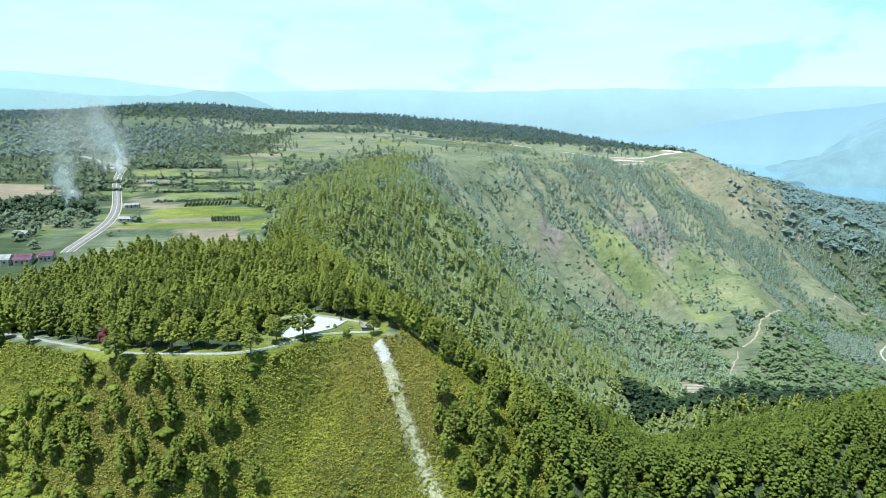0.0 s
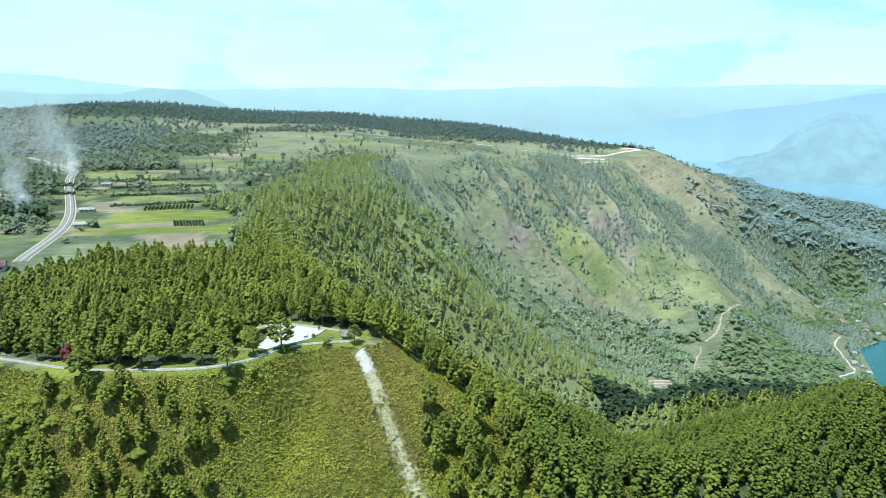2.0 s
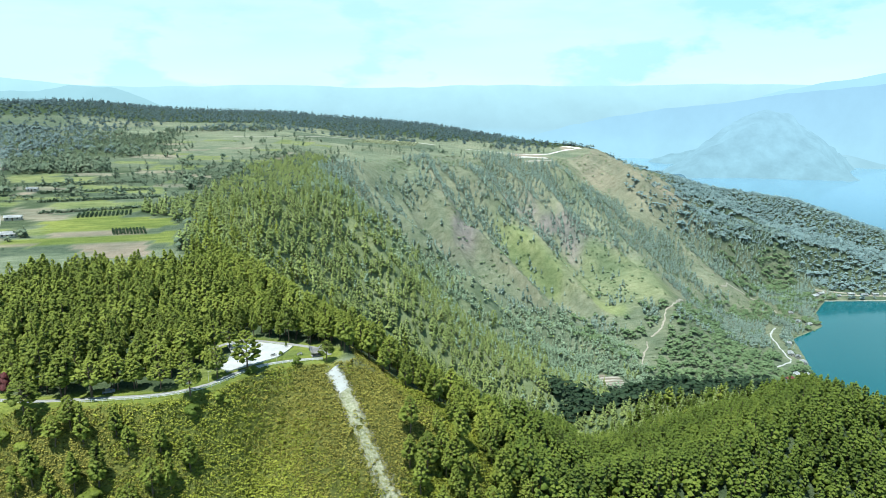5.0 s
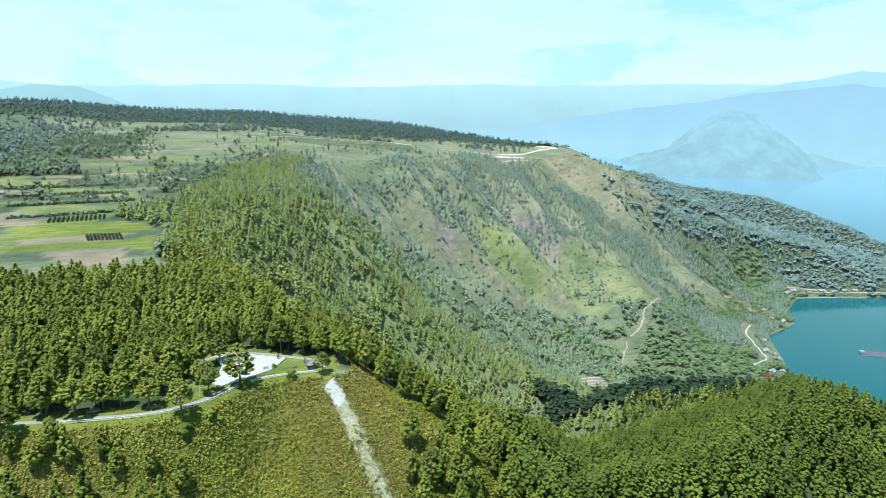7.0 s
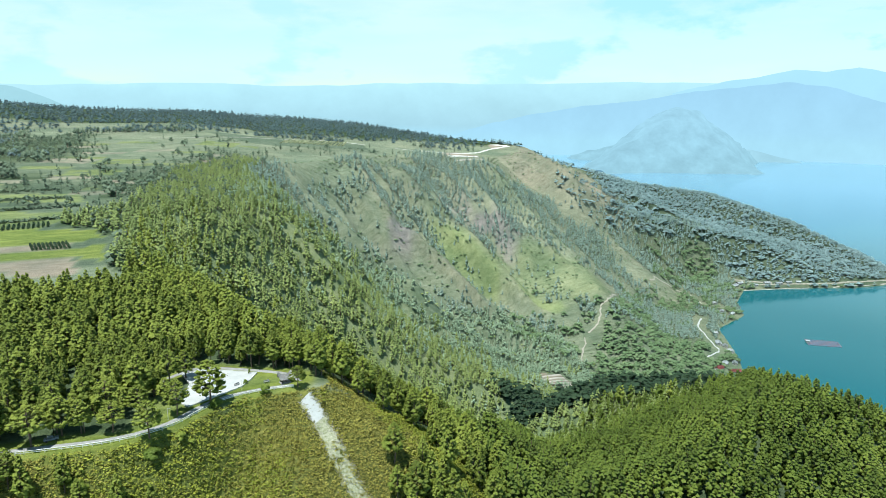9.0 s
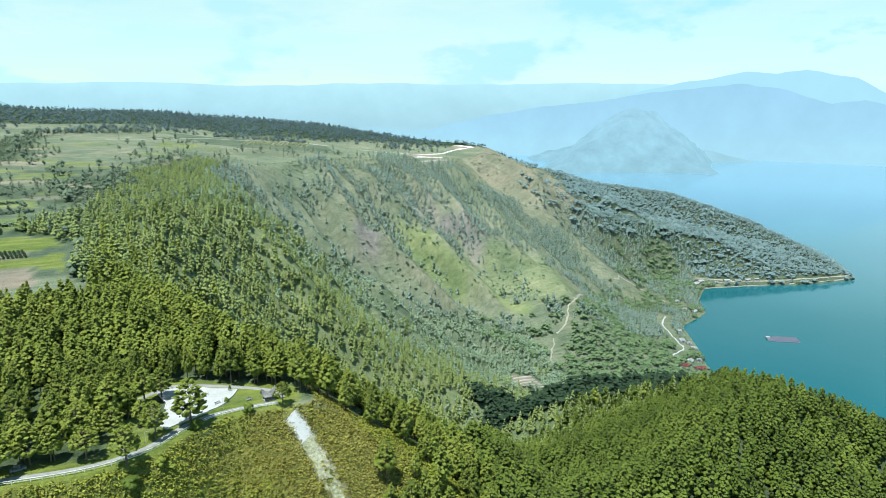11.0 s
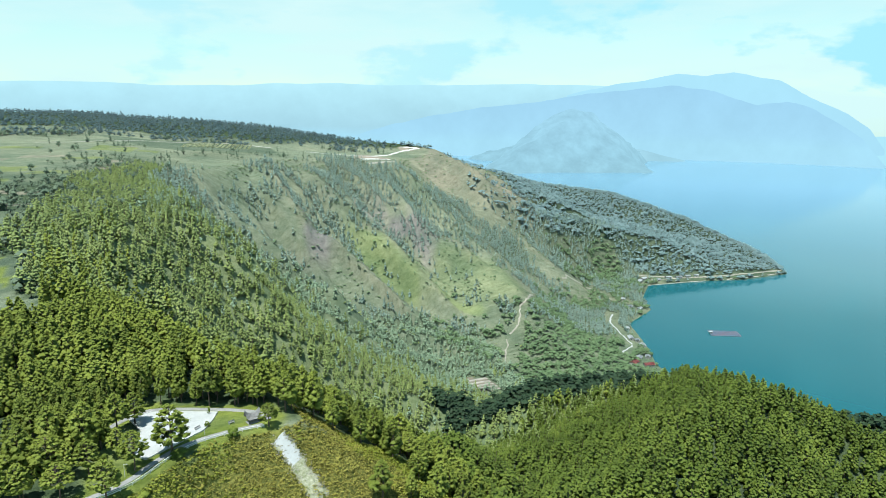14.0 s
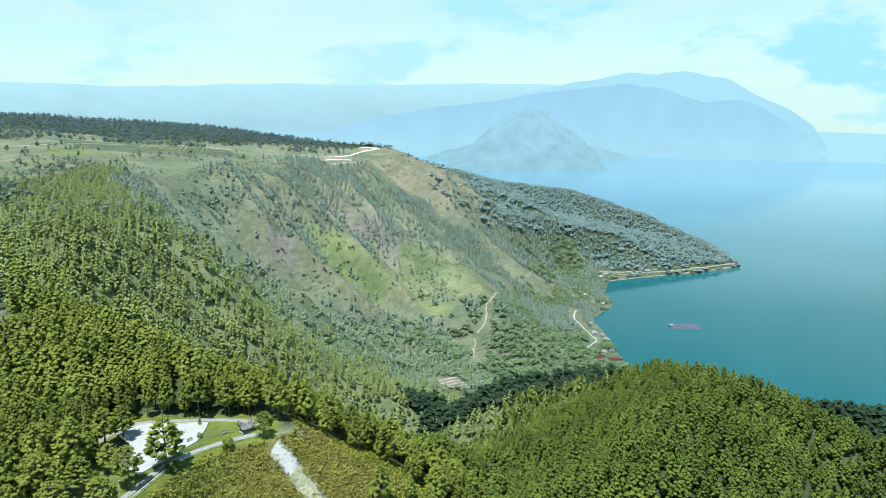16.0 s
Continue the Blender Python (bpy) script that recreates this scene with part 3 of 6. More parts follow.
def cover(x, y, h):
    """Weights of the land cover at each place."""
    d, s, _ = to_line(x, y, PLATEAU, True)
    on = inside(x, y, PLATEAU)
    north = smooth(y, 760, 1000)
    patch = fractal(x, y, 120, 4)
    d2 = to_line(x, y, CAPE_RIDGE)[0]
    dry = np.where(on, 0.1 + 0.4 * patch + 0.4 * smooth(y, 650, 800), 0.15 + 0.45 * north + 0.4 * patch) + 0.5 * smooth(x, 560, 640) * smooth(y, 1150, 1300) * (1 - smooth(x, 800, 900))
    front = (y < 285) & (x > -60) & (x < 30)
    below = (~on) & (y < 283) & (x > -200) & (x < 62) & (y > 195)
    dry = np.where(front, 0.25 + 0.5 * fractal(x, y, 40, 3), dry)
    field, soil = np.zeros_like(x), np.zeros_like(x)
    for k, poly in enumerate(FIELDS):
        field = np.where(inside(x, y, poly), (0.9, 0.9, 0.55, 0.55, 0.3, 0.55)[k], field)
    field = np.where(inside(x, y, LAWN) | inside(x, y, LAWN_WEST), 0.8, field)
    for poly in SOILS:
        soil = np.where(inside(x, y, poly), 0.95, soil)
    for poly in DIRTS:
        soil = np.where(inside(x, y, poly), 1.0, soil)
    rag = 14 * fractal(x, y, 30, 3)
    fresh = np.maximum(1 - smooth(to_line(x, y, [(300, 1050), (322, 1030), (350, 1000)])[0] + rag, 14, 34), 1 - smooth(to_line(x, y, [(395, 1000), (412, 972), (440, 948)])[0] + rag, 10, 26))
    fresh = np.maximum(fresh, 0.55 * (1 - smooth(to_line(x, y, [(330, 1035), (420, 1030), (500, 1000)])[0] + rag, 40, 75)))
    # spur crests: sunlit ridge lines painted in through the dry-grass weight
    for line, rise, wide in SPURS[:4]:
        dry = dry + 0.55 * (1 - smooth(to_line(x, y, line)[0] + 0.4 * rag, 2, 13))
    cliff = np.exp(-(((x - 390) / 90) ** 2 + ((y - 1110) / 50) ** 2)) + np.exp(-(((x - 195) / 34) ** 2 + ((y - 1000) / 34) ** 2))
    rock = np.clip(smooth(d, 20, 60) * (1 - smooth(d, 200, 300)) * (cliff * 2.2 * (fractal(x, y, 26, 3) + 0.2)), 0, 0.9) * (~on)
    # small plots on the plateau, each with its own crop; dark crop also paints cloud and smoke shade
    u, v = (x * 0.98 - y * 0.2 + 12 * fractal(x, y, 200, 2)) / 62, (y * 0.98 + x * 0.2 + 10 * fractal(y, x, 180, 2)) / 27
    plot = LATTICE[np.floor(u).astype(int) % 256, np.floor(v).astype(int) % 256]
    bank = (np.minimum(u % 1, 1 - u % 1) * 62 < 2.5) | (np.minimum(v % 1, 1 - v % 1) * 27 < 1.8)
    lush = np.where(farmland(x, y), 0.66, 0.84)
    farmed = on & (y > 455) & (y < 1250) & (x < -60 + 0.3 * (y - 900)) & (field == 0) & (soil == 0)
    crop = np.where(farmed & ((plot < lush) | bank), 0.5 + 0.5 * (plot * 7.3 % 1), np.where(on & (y > 455), 0.78 + 0.5 * patch - 0.3 * smooth(y, 650, 800) - 0.3 * smooth(y, 1150, 1250) * smooth(x, -160, -60), 0.0))
    field = np.where(farmed & (plot > lush) & ~bank, 0.6, field)
    soil = np.where(farmed & (plot > 0.5) & (plot < 0.58) & ~bank, 0.6, soil)
    soil = np.where((soil == 0) & (~on), 0.6 * smooth(x, 500, 560) * (1 - smooth(x, 700, 800)) * smooth(y, 1180, 1300) * (1 - smooth(y, 1480, 1520)) * np.clip(0.7 + patch, 0, 1), soil)
    crop = np.where(on & (x < -200) & (y > 370) & (y <= 455), 0.85 + 0.4 * fractal(x, y, 40, 3), crop)
    # far plain and cape: the bluish crop tone stands in for haze
    crop = np.where(on & (y > 880), np.maximum(crop, 0.95 * (1 - smooth(x + 0.30 * y + 60 * patch, -60, 40))), crop)
    crop = crop * (1 - 0.75 * on * smooth(y + 80 * patch, 860, 1060) * smooth(x + 0.30 * y, -60, 40))
    crop = np.where(inside(x, y, ORCHARD), 0.85, crop)
    crop = np.where(d2 < 300, 0.9 * smooth(x, 760, 860) * (~on), crop)
    crop = np.clip(crop, 0, 1) * (field < 0.5) * (soil == 0)
    # floor weight: undergrowth plus painted shade under trees and between ferns
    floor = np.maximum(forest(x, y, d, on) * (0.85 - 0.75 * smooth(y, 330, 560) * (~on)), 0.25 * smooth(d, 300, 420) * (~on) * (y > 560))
    under = 0.75 * (~on) * (y > 285) * (d < 420) * (soil == 0) * (1 - smooth(y + 0.3 * x, 780, 950))
    far_side = smooth(y + 0.3 * x + 60 * patch, 380, 520)
    field, fresh = np.maximum(field, under * (1 - far_side)), np.maximum(fresh, under * far_side)
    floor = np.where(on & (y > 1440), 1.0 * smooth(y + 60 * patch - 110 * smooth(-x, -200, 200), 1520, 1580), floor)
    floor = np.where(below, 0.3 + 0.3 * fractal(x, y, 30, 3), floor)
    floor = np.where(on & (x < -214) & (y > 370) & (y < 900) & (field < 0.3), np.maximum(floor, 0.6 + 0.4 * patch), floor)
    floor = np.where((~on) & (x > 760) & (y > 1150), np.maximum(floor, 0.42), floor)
    field = np.where(below, 0.95, field)
    verge = np.minimum(to_line(x, y, PATHWAY)[0], to_line(x, y, BACK_PATH)[0]) + 3 * fractal(x, y, 12, 2)
    verge = (1 - smooth(verge, 4.5, 7.5)) * (x > -140) * (y < 322)
    bracken = below * (0.45 + 0.5 * dry_part(x, y)) * (1 - verge)
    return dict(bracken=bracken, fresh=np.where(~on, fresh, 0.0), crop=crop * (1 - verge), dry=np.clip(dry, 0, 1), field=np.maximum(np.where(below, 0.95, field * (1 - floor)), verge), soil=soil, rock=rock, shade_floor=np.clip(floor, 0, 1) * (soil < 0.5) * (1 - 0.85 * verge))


def farmland(x, y):
    """The tilled plots east of the road."""
    return (y > 470) & (y < 835) & (x < -112 - 0.13 * (y - 500)) & (x > -190 - 0.4 * (y - 470))


def forest(x, y, d, on):
    """How densely pines stand, 0 to 1."""
    f = np.zeros_like(x)
    patch = fractal(x + 300, y, 150, 4)
    _, s, _ = to_line(x, y, PLATEAU, True)
    rib, rib2 = ribs(x, y, s)
    gully = 0.45 - 0.6 * rib - 0.35 * rib2
    pinewood = on & ~((x < -209) & (y > 345)) & (y < 409 - 0.04 * (x + 200)) & (x > -232 + 0.1 * (y - 300))
    pinewood = pinewood & ~((y > 330) & (x < -150) & (y > 330 + 1.05 * (x + 232))) 
    f = np.where(pinewood, 1.0, f)
    east = (~on) & (y > 284) & (d < 420)
    open_slope = smooth(y + 0.3 * x + 70 * patch, 850, 1070)
    thick = np.clip(1.1 - open_slope * 0.5 - smooth(d, 200, 350) * 0.3 * smooth(y, 560, 700) + patch * 0.5 + gully * (0.35 + 0.9 * open_slope), 0, 1)
    thick = np.clip((thick - 0.4) * 2.6 + 0.6 * fractal(x, y + 500, 40, 2) + 0.3 + 0.4 * (1 - open_slope), 0.08, 1)
    f = np.where(east, thick, f)
    north = (~on) & (y > 880) & (x < 1000)
    f = np.where(north, np.clip((0.36 + 0.9 * patch + 1.5 * gully + 0.3 * (1 - smooth(d, 40, 170)) + 0.75 * fractal(x, y + 500, 45, 2) - 0.42) * 4.0 + 0.5 * (1 - smooth(y + 0.3 * x + 70 * patch, 980, 1100)), 0.04, 0.97), f)
    f = np.where((~on) & (x > 60) & (x < 235) & (y > 300) & (y < 600), np.maximum(f, 0.75), f)
    slopes = (~on) & (y > 560)
    f = np.where(slopes, np.maximum(f * (1 - 0.86 * patchwork(x, y, GLADES)), 0.85 * patchwork(x, y, GROVES)), f)
    d1, s1, _ = to_line(x, y, PARK_RIDGE)
    d3 = np.minimum(np.minimum(to_line(x, y, HILL_RIDGE)[0], to_line(x, y, OUTER_RIDGE)[0]), to_line(x, y, FLANK_RIDGE)[0])
    hill = (~on) & (x > 55) & (((d1 < 150) & (s1 > 62)) | (d3 < 150))
    f = np.where(hill, 1.0, f)
    f = np.where((~on) & (x > 12) & (y <= 284) & (d1 > 9), 0.95, f)
    f = np.where((~on) & (y < 262) & (x > 8 - 0.35 * (y - 240)) & (to_line(x, y, STRIP)[0] > 9), 0.9, f)
    f = np.where((~on) & (x > -12) & (y > 262) & (d1 < 8) & (s1 < 62), 0.0, f)
    d2, s2, _ = to_line(x, y, CAPE_RIDGE)
    f = np.where((d2 < 300) & (x > 600) & (~on), np.where(x < 860, np.clip(0.15 + 0.9 * patch + smooth(x - 0.4 * (y - 1300), 700, 800), 0, 1), 1.0), f)
    table = on & (y > 455)
    f = np.where(table, np.clip(0.05 + smooth(patch + 0.25 * smooth(-x, 300, 380), -0.3, 0.12) * 0.85, 0, 1) * (1 - 0.7 * ((y > 1150) & (y < 1450) & (x > -120))), f)
    f = np.where(table, np.maximum(f, np.clip(0.55 + patch, 0, 0.8) * smooth(x, -195, -150) * smooth(y, 570, 640) * (1 - smooth(y, 930, 1010))), f)
    f = np.where(table, f * (1 - 0.6 * patchwork(x, y, GLADES)), f)
    f = np.where(table & farmland(x, y), f * 0.35, f)
    f = np.where(table & (y > 1000), f * (0.35 + 0.65 * smooth(patch, -0.1, 0.2)), f)
    f = np.where(table & (x < -190) & (x > -350) & (y > 845) & (y < 905 + 80 * patch), 0.9, f)
    f = np.where(table & (y > 1530 + 60 * patch + 120 * smooth(-x, -200, 200)), 1.0, f)
    f = np.where(rim_wood(x, y, d, on), 0.9, f)
    for poly in (*FIELDS, *SOILS, *DIRTS, PLAZA, LAWN, LAWN_WEST):
        f = np.where(inside(x, y, poly), 0.0, f)
    for line, w in ((ROAD, 9), (PATHWAY, 3.2), (BACK_PATH, 2.5), (STRIP, 8)):
        f = np.where(to_line(x, y, line)[0] < w, 0.0, f)
    return f * cleared(x, y)


def patchwork(x, y, patches):
    """1 within the given patches, with ragged edges, 0 outside."""
    w, rag = np.zeros(np.shape(x)), 0.45 * fractal(x + 50, y, 38, 3)
    for px, py, r in patches:
        w = np.maximum(w, 1 - smooth(np.hypot(x - px, y - py) / r + rag, 0.75, 1.15))
    return w


def rim_wood(x, y, d, on):
    """Pines along the brink of the plateau beyond the park."""
    return on & (y > 425) & (y < 980) & (x > -150) & (d < 17 + 44 * smooth(y, 515, 580) * (1 - 0.6 * smooth(y, 800, 950)) + 26 * fractal(x, y, 60, 2))


def cleared(x, y):
    """0 where trees were cut for tracks, orchards and houses."""
    open_ground = np.zeros(np.shape(x), bool)
    for line, w in WAYS:
        open_ground = open_ground | (to_line(x, y, line)[0] < w)
    for hx, hy in HOUSE_PLOTS:
        open_ground = open_ground | (np.hypot(x - hx - 2, (y - hy) * 0.7 + 4) < 11)
    for poly in DIRTS:
        open_ground = open_ground | inside(x, y, poly)
    return ~(open_ground | inside(x, y, ORCHARD))


def axis(stops):
    out = []
    for (a, b, step) in stops:
        out.append(np.arange(a, b, step))
    return np.concatenate(out + [[stops[-1][1]]])


def build_ground():
    xs = axis([(-5000, -1200, 200), (-1200, -450, 30), (-450, -190, 8), (-190, 340, 3.5), (340, 700, 6), (700, 1440, 10), (1440, 1800, 40), (1800, 5000, 250)])
    ys = axis([(-5000, -600, 250), (-600, 150, 30), (150, 205, 8), (205, 420, 3.2), (420, 840, 8), (840, 1180, 6), (1180, 1700, 9), (1700, 2600, 40), (2600, 5000, 200)])
    gx, gy = np.meshgrid(xs, ys)
    x, y = gx.ravel(), gy.ravel()
    h = land(x, y)
    n, m = len(xs), len(ys)
    i = (np.arange(m - 1)[:, None] * n + np.arange(n - 1)[None]).ravel()
    ob = part_mesh("ground", np.c_[x, y, h], np.c_[i, i + 1, i + n + 1, i + n], [GROUND], smooth_shade=True)
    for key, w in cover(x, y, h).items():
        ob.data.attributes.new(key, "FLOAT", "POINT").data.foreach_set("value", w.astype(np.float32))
    tagged(ob, "green and brown grassy hillside falling to the lake", "ground", kind="structure")


build_ground()


def build_water():
    a = np.linspace(0, 2 * math.pi, 97)[:-1]
    v = np.r_[[[0, 0, 0]], np.c_[4950 * np.cos(a), 4950 * np.sin(a), 0 * a]]
    k = np.arange(96)
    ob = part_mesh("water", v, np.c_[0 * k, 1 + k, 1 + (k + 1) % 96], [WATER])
    tagged(ob, "calm teal lake water under the hills", "lake", kind="structure")


build_water()


# ---- the far distance ----
def far_hills():
    """A ring of hazy high country all round, beyond the lake."""
    a = np.radians(np.arange(0, 360, 0.5))
    n = len(a)
    deg = (np.degrees(a) + 180) % 360 - 180                  # from +y towards +x
    high = 445 + 130 * smooth(-deg, 12, 32) - 300 * smooth(deg, 45, 51) + 16 * fractal(deg * 9, deg * 0 + 3, 40, 4)
    rows = []
    for u in np.linspace(0, 1, 9):
        r = 4550 + 330 * u + 45 * fractal(deg * 12, deg * 0 + 40 * u, 50, 3)
        z = -5 + (high + 5) * u**0.8 + (20 * fractal(deg * 20, deg * 0 + 300 * u, 60, 3) if 0 < u < 1 else 0)
        rows.append(np.c_[r * np.sin(a), r * np.cos(a), z])
    i = np.concatenate([k * n + np.arange(n) for k in range(8)])
    j = np.concatenate([k * n + (np.arange(n) + 1) % n for k in range(8)])
    ob = part_mesh("backdrop", np.concatenate(rows), np.c_[i, j, j + n, i + n], [glow("far_country_haze_glow", (0.44, 0.70, 0.79), (0.55, 0.87, 0.94), 0, 460, 0.05, foot=(0.45, 0.76, 0.90), clear=(0.49, 0.83, 0.93))], smooth_shade=True)
    tagged(ob, "hazy blue high country on the horizon beyond the lake", "distant hills", kind="structure")


far_hills()


def far_mountain(name, label, crest, radius, depth, material, rough):
    """A long mountain seen across the lake: crest of (degrees from +y, height)."""
    deg = np.linspace(crest[0][0], crest[-1][0], 160)
    z = np.interp(deg, [c[0] for c in crest], [c[1] for c in crest])
    z = z + rough * fractal(deg * 30, deg * 0 + radius, 40, 4) * np.clip(z / 120, 0, 1)
    rows = []
    for u in np.linspace(-1, 1, 15):
        r = radius + depth * u + 20 * fractal(deg * 20, deg * 0 + 50 * u, 30, 3)
        rows.append(np.c_[r * np.sin(np.radians(deg)), r * np.cos(np.radians(deg)), -6 + (z + 6) * (1 - abs(u) ** 1.4)])
    n = len(deg)
    i = np.concatenate([k * n + np.arange(n - 1) for k in range(14)])
    ob = part_mesh(name, np.concatenate(rows), np.c_[i, i + 1, i + n + 1, i + n], [material], smooth_shade=True)
    tagged(ob, label, "distant mountain", kind="structure")


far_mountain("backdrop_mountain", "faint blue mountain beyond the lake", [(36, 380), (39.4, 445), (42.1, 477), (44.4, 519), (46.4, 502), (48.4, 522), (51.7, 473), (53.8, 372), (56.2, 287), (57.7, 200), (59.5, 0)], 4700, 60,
             glow("far_mountain_haze_glow", (0.46, 0.77, 0.91), (0.48, 0.81, 0.94), 0, 520, 0.03, foot=(0.45, 0.76, 0.90)), 8)
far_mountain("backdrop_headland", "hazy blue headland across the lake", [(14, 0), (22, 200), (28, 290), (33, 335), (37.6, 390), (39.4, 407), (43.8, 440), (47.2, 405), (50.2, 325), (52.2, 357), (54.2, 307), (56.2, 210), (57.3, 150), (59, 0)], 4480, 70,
             glow("headland_haze_glow", (0.43, 0.725, 0.89), (0.40, 0.675, 0.86), 0, 420, 0.05, foot=(0.45, 0.76, 0.90)), 10)
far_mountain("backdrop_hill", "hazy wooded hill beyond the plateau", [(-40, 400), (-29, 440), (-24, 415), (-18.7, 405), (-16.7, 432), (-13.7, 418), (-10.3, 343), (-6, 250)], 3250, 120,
             glow("far_hill_haze_glow", (0.38, 0.64, 0.70), (0.46, 0.76, 0.83), 250, 480, 0.06), 10)
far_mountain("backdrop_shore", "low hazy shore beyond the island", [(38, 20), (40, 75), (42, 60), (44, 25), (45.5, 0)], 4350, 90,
             glow("far_shore_haze_glow", (0.42, 0.70, 0.80), (0.43, 0.71, 0.83), 0, 90, 0.1), 8)


def island():
    """The peaked island in the lake, with ribs running down from its ridge."""
    n = 120
    gx, gy = np.meshgrid(np.linspace(-720, 640, n), np.linspace(-620, 620, n))
    x, y = gx.ravel(), gy.ravel()
    line = [(-540, 0, 60), (-300, 40, 140), (-110, 40, 285), (0, 20, 320), (80, 0, 314), (150, -10, 265), (260, -30, 160), (420, -50, 55), (560, -30, 4)]
    d, s, z = to_line(x, y, line)
    h = z + 14 - np.sqrt((0.5 * d) ** 2 + 196) + 22 * (1 - np.abs(np.sin(s / 48 + 2 * fractal(x, y, 200, 2)))) * smooth(d, 10, 120) - 14 + fractal(x, y, 110, 4) * 16
    i = (np.arange(n - 1)[:, None] * n + np.arange(n - 1)[None]).ravel()
    f = np.c_[i, i + 1, i + n + 1, i + n]
    keep = (h[f] > -25).any(1)
    # slopes glow by themselves, haze painted into their colour
    ob = part_mesh("island_hill", np.c_[x, y, np.maximum(h, -30)], f[keep], [glow("island_haze_glow", (0.36, 0.62, 0.72), (0.41, 0.69, 0.83), 0, 320, 0.12, 0.012)], smooth_shade=True)
    ob.matrix_world = pose(2330, 3190, 0, 0, 0, -68)
    tagged(ob, "hazy peaked island rising from the lake", "island")


island()


# ---- trees ----
def leaf_quads(centres, size, gen, up=0.6, out=None):
    """A four-cornered spray of needles or leaves at each centre, turned at random but mostly upwards and outwards."""
    n = len(centres)
    nrm = gen.normal(size=(n, 3)) * 0.5 + np.array([0, 0, up])
    if out is not None:
        nrm = nrm + out
    nrm /= np.linalg.norm(nrm, axis=1)[:, None]
    side = np.cross(nrm, gen.normal(size=(n, 3)))
    side /= np.linalg.norm(side, axis=1)[:, None] + 1e-9
    front = np.cross(nrm, side)
    s = (size * gen.uniform(0.6, 1.3, n))[:, None]
    v = np.stack([centres + s * side, centres + 0.6 * s * front - 0.15 * s * nrm, centres - s * side, centres - 0.6 * s * front - 0.15 * s * nrm], 1).reshape(-1, 3)
    return v, np.arange(4 * n).reshape(n, 4)


def tube(points, radii, sides):
    """A tapered limb through the points; quads."""
    v, f = [], []
    for k, (p, r) in enumerate(zip(points, radii)):
        a = np.linspace(0, 2 * math.pi, sides + 1)[:-1]
        v.append(np.c_[p[0] + r * np.cos(a), p[1] + r * np.sin(a), p[2] + 0 * a])
        if k:
            i = (k - 1) * sides + np.arange(sides)
            j = (k - 1) * sides + (np.arange(sides) + 1) % sides
            f.append(np.c_[i, j, j + sides, i + sides])
    return np.concatenate(v), np.concatenate(f)


def split(f):
    """Quads as pairs of triangles."""
    return np.concatenate([f[:, :3], f[:, [0, 2, 3]]])


def joined(*pieces):
    base, v, f = 0, [], []
    for a, b in pieces:
        v.append(a), f.append(b + base)
        base += len(a)
    return np.concatenate(v), np.concatenate(f)


def ball(kind):
    """The corners and triangles of a rough lobe: 6, 12 or 8 sided."""
    if kind == "far":
        v = np.array([(1, 0, 0), (0, 1, 0), (-1, 0, 0), (0, -1, 0), (0, 0, 1), (0, 0, -1)], float)
        return v, np.array([(0, 1, 4), (1, 2, 4), (2, 3, 4), (3, 0, 4), (1, 0, 5), (2, 1, 5), (3, 2, 5), (0, 3, 5)])
    g = (1 + 5**0.5) / 2
    v = np.array([(-1, g, 0), (1, g, 0), (-1, -g, 0), (1, -g, 0), (0, -1, g), (0, 1, g), (0, -1, -g), (0, 1, -g), (g, 0, -1), (g, 0, 1), (-g, 0, -1), (-g, 0, 1)]) / math.hypot(1, g)
    return v, np.array([(0, 11, 5), (0, 5, 1), (0, 1, 7), (0, 7, 10), (0, 10, 11), (1, 5, 9), (5, 11, 4), (11, 10, 2), (10, 7, 6), (7, 1, 8),
                        (3, 9, 4), (3, 4, 2), (3, 2, 6), (3, 6, 8), (3, 8, 9), (4, 9, 5), (2, 4, 11), (6, 2, 10), (8, 6, 7), (9, 8, 1)])


def lobes(gen, centres, sizes, flat, kind, rough=0.3):
    """Lumpy boughs of needles or leaves: corners, triangles and the way each corner faces."""
    base, f = ball(kind)
    n, m = len(centres), len(base)
    a = gen.uniform(0, 6.28, n)[:, None]
    turned = np.stack([base[:, 0] * np.cos(a) - base[:, 1] * np.sin(a), base[:, 0] * np.sin(a) + base[:, 1] * np.cos(a), np.repeat(base[None, :, 2], n, 0)], 2)
    reach = gen.uniform(1 - rough, 1 + rough, (n, m, 1)) * np.reshape(sizes, (-1, 1, 1))
    v = turned * reach * (1, 1, flat) + centres[:, None]
    nrm = turned * (1, 1, 1 / flat)
    nrm /= np.linalg.norm(nrm, axis=2)[:, :, None]
    return v.reshape(-1, 3), (f[None] + (np.arange(n) * m)[:, None, None]).reshape(-1, 3), nrm.reshape(-1, 3)


def crown_light(v, nrm, gen, middle, blend=0.5, rough=0.2, soft=0.0):
    """How a crown takes the light: each bough by its own roundness and by its place on the whole tree."""
    out = (v - (0, 0, middle)) * (1, 1, 0.7)
    out /= np.linalg.norm(out, axis=1)[:, None] + 0.05
    n = (1 - blend) * nrm + blend * out + gen.normal(0, rough, v.shape) + (0, 0, soft)
    return n / np.linalg.norm(n, axis=1)[:, None]


